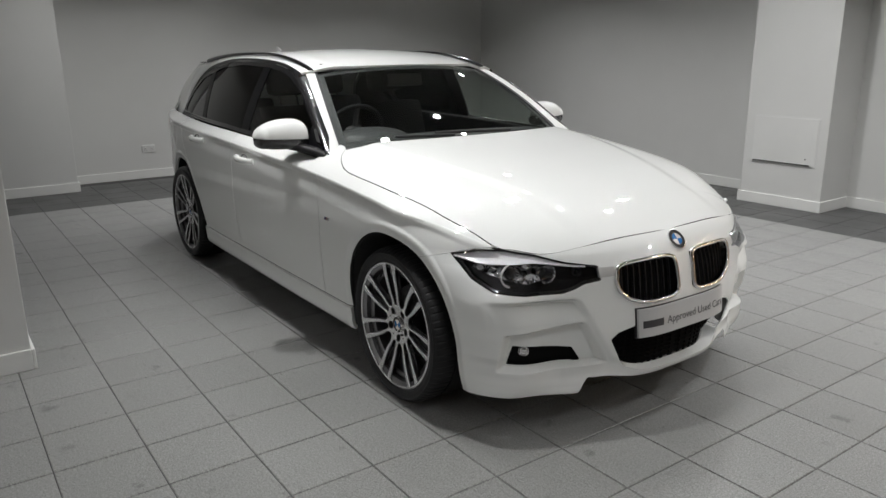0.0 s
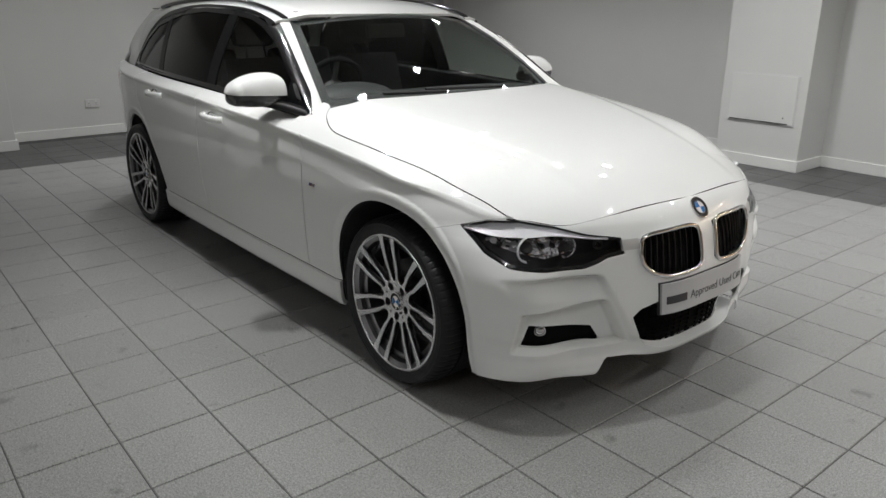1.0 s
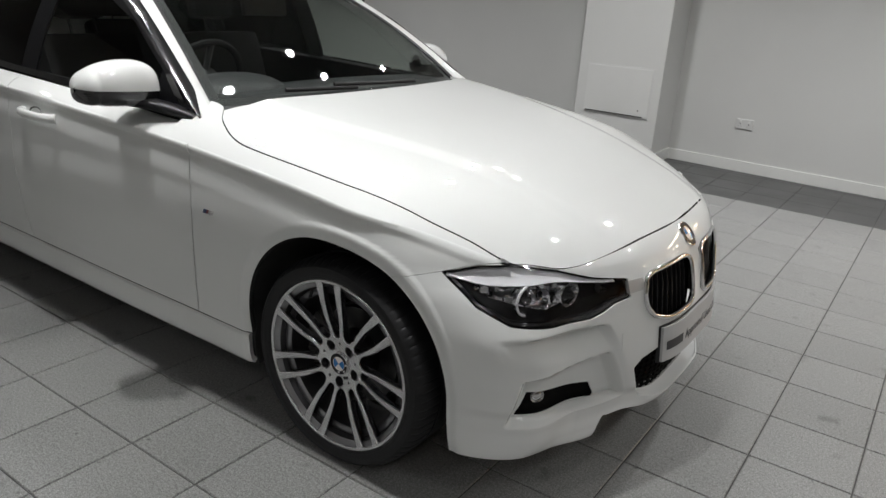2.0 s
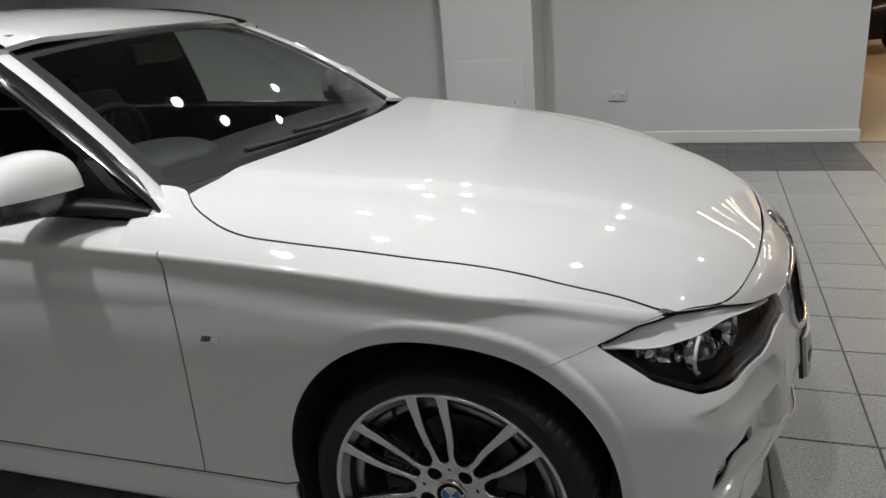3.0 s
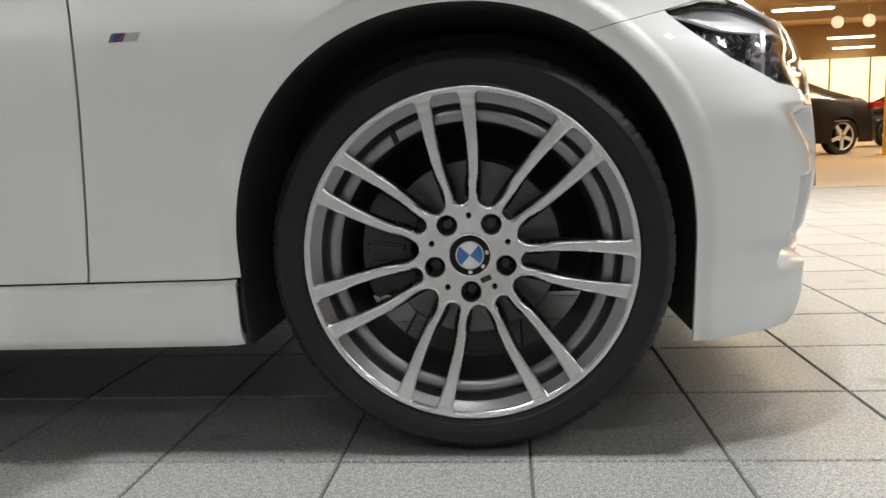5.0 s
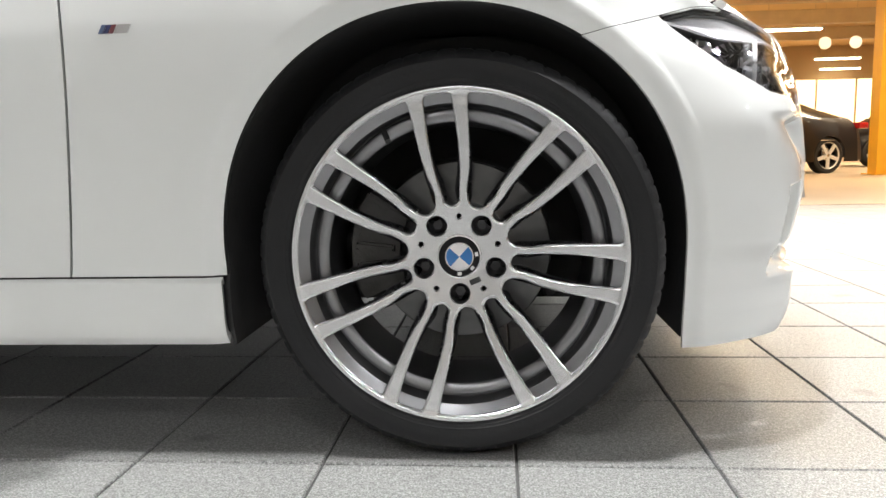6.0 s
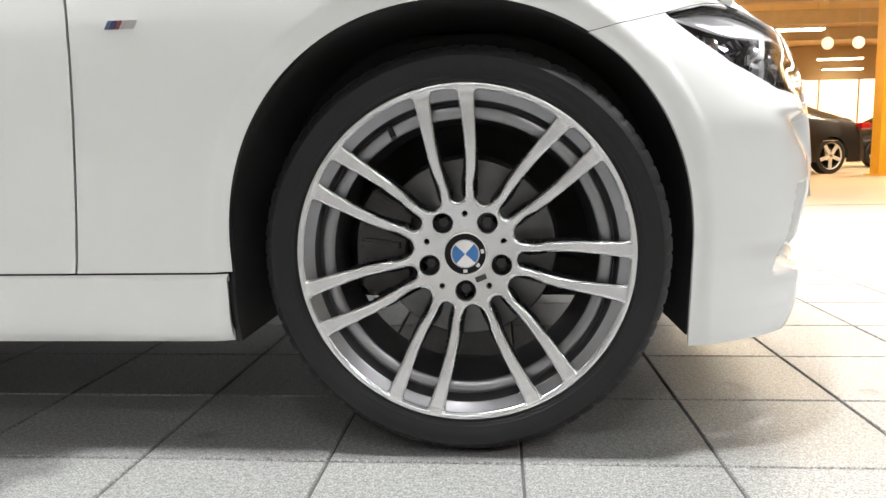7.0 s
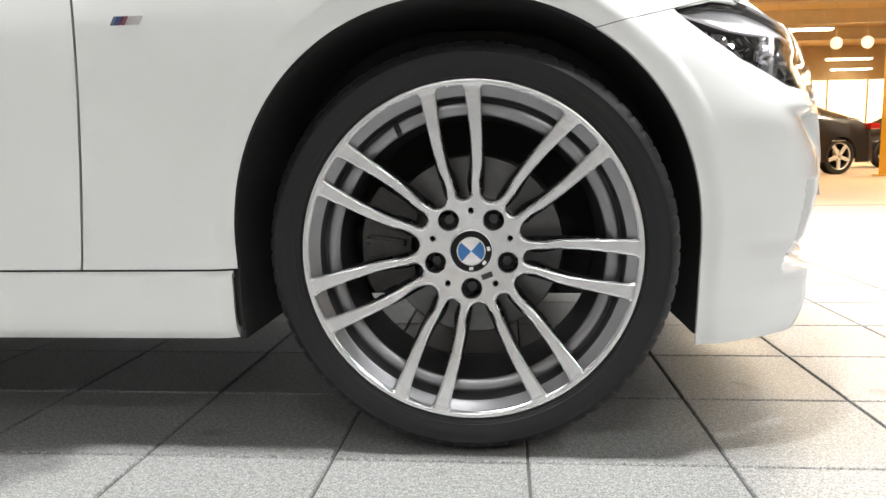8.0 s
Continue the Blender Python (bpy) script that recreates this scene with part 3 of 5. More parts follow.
# ---- the white estate car ----
car = thing("estate_car", "glossy white estate car parked on grey floor tiles", "car")
SHUT = 0.0022
shut_y = curve([-.80, -.655, -.634, -.60, -.54, -.48, -.40, -.20, .03, .23, .35, .45, .56], [.70, .715, .735, .768, .802, .824, .834, .829, .815, .775, .731, .692, .60])
shut_x = curve([0, .25, .43, .577, .69, .9], [.658, .643, .612, .553, .456, .30])
door_x = curve([.28, .30, .52, .68, .81, .90, .96], [-.65, -.645, -.614, -.606, -.614, -.628, -.650])
lamp_top = curve([.10, .19, .317, .385, .46, .60], [.645, .666, .701, .722, .730, .735])
nose_top = curve([0, .15, .284, .413, .53, .62, .708, .83, 1], [.743, .741, .728, .711, .727, .722, .699, .666, .62])
nose_low = curve([0, .13, .225, .285, .312, .319, .326, .364, .63, .78, 1], [.200, .203, .217, .221, .206, .166, .163, .165, .172, .160, .178])
LAMP = [(.708, .700), (.62, .721), (.53, .726), (.43, .709), (.355, .681), (.262, .662), (.259, .608), (.310, .601), (.345, .584), (.388, .571), (.50, .570), (.600, .583), (.666, .624)]
KIDNEY = [(.212, .600), (.206, .648), (.178, .661), (.050, .666), (.022, .653), (.018, .526), (.035, .508), (.122, .505), (.178, .530), (.203, .563)]
INTAKE = [(-.02, .432), (.143, .420), (.205, .398), (.226, .376), (.189, .285), (.172, .256), (.125, .237), (-.02, .230)]
FOG = [(.578, .374), (.368, .346), (.334, .290), (.604, .296)]


def side_z(x, v):
    return .155 + (crease_z(np.minimum(x, .46)) - .155) * v


def side_surface(sign):
    return lambda x, v: (x, sign * side_y(x, side_z(x, v)), side_z(x, v))


def in_side(f):
    return lambda x, v: f(x, side_z(x, v))


corner_out = curve([.14, .18, .22, .26, .30, .34, .40, .44, .53, .59, .66], [.030, .026, .012, .004, .004, .014, .014, .012, .022, .014, .0])
front_in = curve([.14, .17, .20, .23, .26, .30, .33, .45, .57, .65, .70], [.0, .010, .032, .050, .052, .036, .032, .024, .016, .006, .0])


def swell(tau, z):
    """The apron stands out at its corners and lies flatter between them and the grille."""
    return corner_out(z) * step(.44, .585, tau) * step(.80, .62, tau) - front_in(z) * step(.06, .24, tau) * step(.56, .40, tau)


def dent(tau, z):
    """Hollows of the front apron: under the ridge below the lamps, and the wedge round the fog slots."""
    inner = tau - .20 - .48 * (z - .28)
    d = .034 * step(.0, .038, inner) * step(.66, .50, tau) * step(.554, .532, z) * (1 - .78 * step(.535, .462, z)) * step(.26, .30, z)
    line = .458 - .030 * step(.30, .60, tau)
    return d + .036 * step(.03, .07, inner) * step(.608, .585, tau - .25 * (.40 - z)) * step(line + .004, line - .012, z) * step(.274, .288, z) - swell(tau, z)


def nose_surface(sign, inset=0.0):
    def fn(tau, z):
        x, y = nose(np.clip(np.abs(tau), 1e-6, 1), z)
        k = 1 - (dent(np.abs(tau), z) + inset) / .80
        return x * k, sign * y * k * np.sign(tau), z
    return fn


def top_surface(x, y):
    line = .40 + .22 * step(.6, -.6, x)
    return x, y, top_z(x, y) + .009 * step(line + .04, line - .04, np.abs(y)) * step(.66, .45, x)


tau_fine = np.concatenate([np.linspace(-.96, -.24, 150), np.linspace(-.235, .235, 130), np.linspace(.24, .96, 150)])
nose_keep = [
    lambda t, z: np.where(np.abs(t) > .56, lamp_top(nose(np.clip(np.abs(t), 0, 1), z)[0]), nose_top(np.abs(t)) - .0016) - .0006 - z,
    lambda t, z: z - nose_low(np.abs(t)),
    lambda t, z: arch(nose(np.clip(np.abs(t), 0, 1), z)[0], z, 0.0),
    lambda t, z: poly_distance(np.abs(t), z, LAMP),
    lambda t, z: poly_distance(np.abs(t), z, KIDNEY) - .004,
    lambda t, z: poly_distance(np.abs(t), z, INTAKE) - .006,
    lambda t, z: poly_distance(np.abs(t), z, FOG) - .003,
]
bumper = sheet("front_bumper", nose_surface(-1), tau_fine, np.linspace(.15, .75, 120), PAINT, car, nose_keep, thick=.005)
sheet("bumper_core", nose_surface(-1, .080), np.linspace(-.72, .72, 80), np.linspace(.22, .70, 16), DEEP_BLACK, bumper, thick=.004)


sheet("lower_grille", nose_surface(-1, .058), np.linspace(-.25, .25, 120), np.linspace(.22, .44, 60), DEEP_BLACK, bumper,
      [lambda t, z: np.maximum(np.abs((t / .022) % 1 - .5), np.abs((z / .018) % 1 - .5)) - .36, lambda t, z: .012 - poly_distance(np.abs(t), z, INTAKE)], thick=.006)

intake_low = curve([0, .06, .125, .17, .188], [.229, .231, .237, .256, .280])


def lip_form(tau, w):
    return nose_surface(-1, .001 + .05 * w)(tau, intake_low(np.abs(tau)) - .0075 + .006 * w)


sheet("lip_ledge", lip_form, np.linspace(-.19, .19, 60), np.linspace(0, 1, 6), PAINT, bumper, thick=.004, away=(.7, 0, 0))
for sign in (-1, 1):
    # slots with the fog lamps, the lamps and the kidney-shaped grilles, on each side
    slot = sheet("fog_slot", nose_surface(sign, .014), np.linspace(.31, .66, 40), np.linspace(.27, .41, 16), DEEP_BLACK, bumper, [lambda t, z: .008 - poly_distance(t, z, FOG)], thick=.01)
    fx, fy, fz = (float(np.ravel(c)[0]) for c in nose_surface(sign, .014)(np.array([.545]), np.array([.350])))
    fog = part("fog_lamp", lathe_bm([(0.0, .008), (.008, .007), (.013, .004), (.016, .000), (.018, .004), (.020, .005), (.022, -.003), (.023, -.010)], 32, look((fx, fy, fz), (fx - 1, fy - sign * .75, fz))), CHROME, slot, "round clear fog lamp", smooth=True)

    lamp = sheet("headlight", nose_surface(sign, .055), np.linspace(.24, .72, 60), np.linspace(.56, .74, 24), LAMP_TUB, car, [lambda t, z: .006 - poly_distance(t, z, LAMP)], thick=.01, label="wide swept-back headlight under a clear lens")
    sheet("lens", nose_surface(sign, .001), np.linspace(.24, .72, 90), np.linspace(.56, .74, 40), LENS, lamp, [lambda t, z: -.0015 - poly_distance(t, z, LAMP)], thick=.003).visible_shadow = False
    brow_low = curve([.2, .30, .37, .45, .53, .62, .70, .75], [.660, .662, .670, .679, .673, .674, .693, .697])
    brow_top = curve([.2, .28, .355, .43, .53, .62, .705, .75], [.662, .664, .678, .705, .721, .716, .698, .699])
    def brow_form(tau, w, s=sign):
        lo, hi = brow_low(tau), brow_top(tau)
        return nose_surface(s, .003 + .022 * w)(tau, lo + (hi - lo) * w)
    sheet("brow", brow_form, np.linspace(.30, .700, 90), np.linspace(0, 1, 12), BROW, lamp, thick=.004, label="white brow with a silver shelf's shine put into its colour")
    sheet("bezel", nose_surface(sign, .012), np.linspace(.24, .72, 120), np.linspace(.56, .74, 50), BLACK_GLOSS, lamp, [lambda t, z: -.001 - poly_distance(t, z, LAMP), lambda t, z: poly_distance(t, z, LAMP) + .010], thick=.02)
    for tau, z, r in ((.545, .632, .040), (.430, .634, .036), (.330, .636, .016), (.632, .658, .016)):
        bx, by, bz = (float(np.ravel(c)[0]) for c in nose_surface(sign, .040)(np.array([tau]), np.array([z])))
        to = look((bx, by, bz), (bx - 1, by - sign * .25, bz))
        bowl = part("reflector", lathe_bm([(r * .80, -.012), (r * .94, .006), (r * .98, .010), (r * 1.02, .008), (r * 1.05, -.006)], 48, to), REFLECTOR if tau > .4 else ALLOY_DARK, lamp, "round reflector", smooth=True)
        if tau > .4:
            part("bowl", lathe_bm([(r * .44, -.030), (r * .66, -.022), (r * .84, -.008), (r * .96, .006)], 40, to), REFLECTOR, bowl, smooth=True)
        part("projector", lathe_bm([(0, .020), (r * .22, .018), (r * .40, .010), (r * .50, .0), (r * .54, -.028)], 36, to), BLACK_GLOSS, bowl, "dark projector lens", smooth=True)
        if .5 < tau < .6:
            ring = [to @ Vector((r * 1.10 * math.cos(q) * -sign, r * 1.10 * math.sin(q), .013)) for q in np.linspace(1.9, 4.5, 24)]
            part("light_guide", tube(ring, .0036, 8), BROW, lamp, "thin bright light guide")
    sheet("reflector_shelf", nose_surface(sign, .050), np.linspace(.40, .64, 40), np.linspace(.590, .690, 16), REFLECTOR, lamp, [lambda t, z: .044 - np.abs(z - .640) - .25 * np.abs(t - .5), lambda t, z: -.012 - poly_distance(t, z, LAMP)], thick=.003, label="faceted silver reflector")
    for tau, z in ((.645, .668), (.655, .655), (.640, .648), (.622, .660)):
        ix, iy, iz = (float(np.ravel(c)[0]) for c in nose_surface(sign, .034)(np.array([tau]), np.array([z])))
        part("facet", boxed(-.007, .007, -.005, .005, 0, .003, .001, look((ix, iy, iz), (ix - 1, iy - sign * (.3 + 8 * (tau - .62)), iz - .4))), CHROME, lamp)
    ix, iy, iz = (float(np.ravel(c)[0]) for c in nose_surface(sign, .028)(np.array([.635]), np.array([.655])))
    part("side_reflector", lathe_bm([(0, .006), (.012, .004), (.016, -.006)], 20, look((ix, iy, iz), (ix - 1, iy - sign, iz))), CHROME, lamp, "small clear side lamp", smooth=True)

    kidney = sheet("grille", nose_surface(sign, .035), np.linspace(.005, .228, 44), np.linspace(.49, .68, 26), DEEP_BLACK, car, [lambda t, z: .012 - poly_distance(t, z, KIDNEY)], thick=.006, label="rounded grille opening with a chrome surround and black upright bars")
    ring = np.array(KIDNEY)
    fine = np.concatenate([a + (b - a) * np.linspace(0, 1, 8, endpoint=False)[:, None] for a, b in zip(ring, np.roll(ring, -1, 0))])
    for _ in range(5):
        fine = (np.roll(fine, 1, 0) + fine * 2 + np.roll(fine, -1, 0)) / 4
    px, py, pz = nose_surface(sign, -.002)(fine[:, 0], fine[:, 1])
    part("surround", tube(np.stack([px, py, pz], 1), .0080, 12, True), CHROME, kidney, "chrome surround", smooth=True)
    for k in range(9):
        tau = .034 + k * .0195
        zs = np.linspace(.49, .68, 60)
        zs = zs[poly_distance(np.full_like(zs, tau), zs, KIDNEY) < .002]
        bx, by, bz = nose_surface(sign, .020)(np.full_like(zs, tau), zs)
        part("bar", tube(np.stack([bx, by, bz], 1), .0050, 8), BADGE_BLACK, kidney)
    # chrome bridge between grille and lamp
    sheet("bridge", nose_surface(sign, -.0025), np.linspace(.214, .264, 12), np.linspace(.620, .655, 8), SILVER, kidney, thick=.012)

# Black edge paints in the shade of the bonnet's shut gap.
bonnet = sheet("bonnet", top_surface, np.linspace(-.70, .68, 170), np.linspace(-.85, .85, 170), PAINT, car, [
    lambda x, y: shut_y(x) - SHUT - np.abs(y), lambda x, y: shut_x(np.abs(y)) - .0006 - x, lambda x, y: x + .545 + .085 * (np.abs(y) / .72) ** 3], thick=.014, edge_mat=BLACK_PLASTIC)


def roundel(parent, m, r, name="badge"):
    """A round enamel badge: dark ring, four quarters, thin bright rim."""
    badge = part(name, lathe_bm([(r * .66, .0), (r * .66, .0015), (r, .0015), (r * 1.0, -.004)], 48, m), BADGE_BLACK, parent, "round enamel badge with blue and white quarters", smooth=True)
    part("rim", lathe_bm([(r * .97, .0), (r * .98, .0026), (r * 1.04, .0022), (r * 1.06, -.004)], 48, m), CHROME, badge, smooth=True)
    part("ring", lathe_bm([(r * .63, .0), (r * .63, .0024), (r * .69, .0024), (r * .69, .0)], 48, m), CHROME, badge, smooth=True)
    for k in range(4):
        bm = bmesh.new()
        c = bm.verts.new((0, 0, .0028))
        arc = [bm.verts.new((r * .64 * math.cos(a), r * .64 * math.sin(a), .0016)) for a in [math.pi / 2 * (k + j / 10) for j in range(11)]]
        for a, b in zip(arc, arc[1:]):
            bm.faces.new((c, a, b))
        bmesh.ops.transform(bm, matrix=m, verts=bm.verts)
        part("quarter", bm, BLUE if k % 2 else WHITE_ENAMEL, badge)
    return badge


roundel(bumper, Matrix.Translation((.7045, 0, .707)) @ pose(0, 0, 0, 0, 50, 0) @ pose(0, 0, 0, 0, 0, 90), .040)

sheet("tow_cover", nose_surface(-1, -.0010), np.linspace(.24, .30, 24), np.linspace(.44, .52, 24), PAINT, bumper, [lambda t, z: .028 - np.maximum(np.abs(t - .27) * 1.25, np.abs(z - .482)) - .3 * np.minimum(np.abs(t - .27), np.abs(z - .482)) * .2], thick=.003)
# the show plate on the bumper, bent a little round the nose
PLATE_AT = pose(.786, -.010, .431, -6, 0, 90)


def bent(ob):
    for v in ob.data.vertices:
        v.co.x -= .026 * ((v.co.y + .010) / .26) ** 4
    return ob


def strip(x0, x1, y0, y1, z0, z1, pieces=24):
    bm = bmesh.new()
    rows = [[bm.verts.new((x0 + (x1 - x0) * k / pieces, y, z)) for y, z in ((y0, z0), (y1, z0), (y1, z1), (y0, z1))] for k in range(pieces + 1)]
    for r0, r1 in zip(rows, rows[1:]):
        for k in range(4):
            bm.faces.new((r0[k], r0[(k + 1) % 4], r1[(k + 1) % 4], r1[k]))
    bm.faces.new(rows[0])
    bm.faces.new(rows[-1][::-1])
    bmesh.ops.transform(bm, matrix=PLATE_AT, verts=bm.verts)
    return bm


plate = bent(part("show_plate", strip(-.258, .258, -.004, .004, -.055, .055), PLATE_GREY, bumper, "silver show plate with dark lettering"))
bent(part("plate_holder", strip(-.261, .261, .004, .014, -.059, .059), BLACK_PLASTIC, plate))
face = PLATE_AT @ pose(0, -.0046, 0, 90, 0, 0)
text = bpy.data.curves.new("lettering", "FONT")
text.body, text.size, text.extrude, text.align_x, text.align_y = "Approved Used Cars", .042, .0003, "LEFT", "CENTER"
made = new("lettering_form", text)
letters = bpy.data.meshes.new_from_object(made.evaluated_get(bpy.context.evaluated_depsgraph_get()))
bpy.data.objects.remove(made)
wide_by = max(v.co.x for v in letters.vertices)
letters.transform(face @ pose(-.122, -.006, 0) @ Matrix.Diagonal((.362 / wide_by, 1, 1, 1)))
letters.materials.append(PLATE_INK)
lettering = new("lettering", letters)
lettering.parent = plate
bent(lettering)
bent(part("brand_bar", strip(-.240, -.142, -.0054, -.0040, -.020, .008, 8), PLATE_INK, plate))

for sign in (-1, 1):
    # wing
    # Dark edges put the shade of shut lines and arch into the colour.
    wing = sheet("front_wing", side_surface(sign), np.linspace(-.66, .46, 180), np.linspace(0, 1, 110), PAINT, car, [
        in_side(lambda x, z: arch(x, z, 0.0)), in_side(lambda x, z: x - door_x(z) - SHUT), in_side(lambda x, z: z - .3015), in_side(lambda x, z: np.where(x > .0, z - lamp_top(x) - .0006, 1.0))], thick=.012, edge_mat=LINER)
    def wing_top(x, w, sign=sign):
        y = crease_y(x) + (shut_y(x) + SHUT - crease_y(x)) * w
        return x, sign * y, top_z(x, y)
    sheet("wing_top", wing_top, np.linspace(-.735, .447, 140), np.linspace(0, 1, 16), PAINT, wing, thick=.012)
    # slanted marks on the wing
    for k, (mx, mat) in enumerate(((-.543, LIGHT_BLUE), (-.535, MARK_BLUE), (-.527, RED), (-.511, CHROME))):
        wide_by = .0105 if k == 3 else .0032
        bm = bmesh.new()
        ys = [float(side_y(np.array([mx]), np.array([z]))[0]) for z in (.685, .698)]
        for dx, z, w in ((-wide_by, .685, ys[0]), (wide_by, .685, ys[0]), (wide_by + .007, .698, ys[1]), (-wide_by + .007, .698, ys[1])):
            bm.verts.new((mx + dx, sign * (w + .0025), z))
        bm.verts.ensure_lookup_table()
        got = bmesh.ops.extrude_face_region(bm, geom=[bm.faces.new(list(bm.verts))])["geom"]
        bmesh.ops.translate(bm, vec=(0, -sign * .006, 0), verts=[v for v in got if isinstance(v, bmesh.types.BMVert)])
        part("wing_mark", bm, mat, wing)

    # doors, rear quarter and skirt share the side's form
    belt_z = curve([-3.8, -3.2, -2.5, -1.6, -1.0, -.66, -.5], [1.005, .998, .982, .965, .945, .928, .92])
    belt_y = curve([-3.85, -3.6, -3.3, -2.5, -1.5, -.7, -.5], [.60, .66, .72, .80, .815, .80, .79])
    def glass_y(x, z):
        return belt_y(x) - .185 * (np.clip(z - .94, 0, 1) / .42) ** 1.35
    def shoulder(x, w, sign=sign):
        z0, z1, y0, y1 = crease_z(x), belt_z(x), crease_y(x), belt_y(x) + .012
        return x, sign * (y0 + (y1 - y0) * (.55 * w + .45 * w * w)), z0 + (z1 - z0) * w
    def wall(x, z, sign=sign):
        return x, sign * glass_y(x, z), z
    rear_x = curve([.28, .50, .70, .85, .95, 1.0], [-2.40, -2.42, -2.60, -2.72, -2.76, -2.78])
    doors = []
    for nm, a, b in (("front_door", lambda z: np.full_like(z, -1.735), door_x), ("rear_door", rear_x, lambda z: np.full_like(z, -1.735))):
        lo, hi = (-1.74, -.60) if nm == "front_door" else (-2.80, -1.73)
        door = sheet(nm, side_surface(sign), np.linspace(lo, hi, 110), np.linspace(0, 1, 90), PAINT, car, [
            in_side(lambda x, z: b(z) - SHUT - x), in_side(lambda x, z: x - a(z) - SHUT), in_side(lambda x, z: z - .3015), in_side(lambda x, z: arch(x, z, -2.81))], thick=.012)
        e0, e1 = float(a(np.array([.93]))[0]) + SHUT, float(b(np.array([.91]))[0]) - SHUT
        sheet("shoulder", shoulder, np.linspace(e0, e1, 40), np.linspace(0, 1, 10), PAINT, door, thick=.012)
        doors.append(door)
    quarter = sheet("rear_quarter", side_surface(sign), np.linspace(-3.76, -2.38, 130), np.linspace(0, 1, 90), PAINT, car, [
        in_side(lambda x, z: rear_x(z) - SHUT - x), in_side(lambda x, z: arch(x, z, -2.81)), in_side(lambda x, z: z - .20)], thick=.012)
    sheet("shoulder", shoulder, np.linspace(-3.62, float(rear_x(np.array([.96]))[0]) - SHUT, 30), np.linspace(0, 1, 10), PAINT, quarter, thick=.012)
    skirt = sheet("side_skirt", side_surface(sign), np.linspace(-2.44, -.39, 140), np.linspace(0, .3, 40), PAINT, car, [
        in_side(lambda x, z: .2985 - z), in_side(lambda x, z: arch(x, z, 0.0) - .012), in_side(lambda x, z: arch(x, z, -2.81)), in_side(lambda x, z: z - .183)], thick=.016)
    # dark sheet behind the shut lines, added to hold their shade
    inner = sheet("gap_backing", lambda x, v, s=sign: (x, s * (side_y(x, side_z(x, v)) - .03), side_z(x, v)), np.linspace(-3.6, .30, 120), np.linspace(.06, .95, 24), LINER, car, [
        in_side(lambda x, z: arch(x, z, 0.0) - .01), in_side(lambda x, z: arch(x, z, -2.81) - .01)], thick=.004)

    # glass house
    DLO = [(-.69, .930), (-1.0, .947), (-1.6, .967), (-2.04, .979), (-2.78, .991), (-3.12, .997), (-3.16, 1.02), (-3.15, 1.08), (-3.06, 1.185), (-2.90, 1.280), (-2.49, 1.357), (-2.13, 1.376), (-1.69, 1.364), (-1.50, 1.347), (-1.345, 1.316), (-1.12, 1.236), (-.88, 1.092)]
    x_fine, z_fine = np.linspace(-3.45, -.64, 220), np.linspace(.91, 1.39, 60)
    sheet("window_trim", wall, x_fine, z_fine, BLACK_GLOSS, doors[0], [lambda x, z: -poly_distance(x, z, DLO), lambda x, z: poly_distance(x, z, DLO) + .024], thick=.014, label="gloss black window surround")
    panes = (("window_pane", doors[0], -1.69, -.90, SIDE_GLASS), ("window_pane", doors[1], -2.56, -1.78, DARK_GLASS), ("quarter_glass", quarter, -3.30, -2.62, DARK_GLASS))
    lean = lambda x, z, x0: x - x0 + .45 * (z - 1.1) * (1 if x0 < -2.2 else 0)
    for nm, own, x0, x1, mat in panes:
        pane = sheet(nm, lambda x, z, s=sign: (x, s * (glass_y(x, z) - .006), z), x_fine, z_fine, mat, own, [lambda x, z: -.014 - poly_distance(x, z, DLO), lambda x, z: lean(x, z, x0), lambda x, z: -lean(x, z, x1)], thick=.004)
        pane.visible_shadow = False
    for x0, x1 in ((-1.79, -1.68), (-2.63, -2.55), (-.91, -.64)):
        sheet("pillar_cover", lambda x, z, s=sign: (x, s * (glass_y(x, z) - .003), z), x_fine, z_fine, BADGE_BLACK, doors[0], [lambda x, z: -.008 - poly_distance(x, z, DLO), lambda x, z: lean(x, z, x0), lambda x, z: -lean(x, z, x1)], thick=.008)

    # dark lining inside the doors
    def lining(x, w, s=sign):
        return x, s * (belt_y(x) - .012 - .055 * np.minimum(w * 3, 1)), belt_z(x) + .010 - .42 * np.maximum(w - .33, 0) / .67
    sheet("door_lining", lining, np.linspace(-3.1, -.74, 60), np.linspace(0, 1, 13), LEATHER, doors[0], thick=.006)

    # handles with their cups
    for door, hx, hz in ((doors[0], -1.50, .853), (doors[1], -2.34, .893)):
        hy = float(side_y(np.array([hx]), np.array([hz]))[0])
        part("cup", lathe_bm([(0, -.010), (.026, -.006), (.036, .0015), (.037, -.004)], 32, pose(hx - .03, sign * hy, hz - .004, 90 * -sign, 0, 0) @ Matrix.Diagonal((1.3, .8, 1, 1))), ALLOY_DARK, door, smooth=True)
        pts = [(hx + dx, sign * (hy + dy), hz) for dx, dy in ((-.115, .004), (-.105, .022), (-.06, .033), (0, .036), (.06, .034), (.10, .024), (.115, .004))]
        part("handle", tube(pts, .0125, 12, flat=1.35), PAINT, door, smooth=True)

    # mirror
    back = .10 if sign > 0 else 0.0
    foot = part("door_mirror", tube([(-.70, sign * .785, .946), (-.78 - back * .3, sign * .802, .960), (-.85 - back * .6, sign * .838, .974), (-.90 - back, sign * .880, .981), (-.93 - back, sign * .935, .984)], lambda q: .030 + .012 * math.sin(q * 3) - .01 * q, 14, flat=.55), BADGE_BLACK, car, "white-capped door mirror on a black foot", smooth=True)
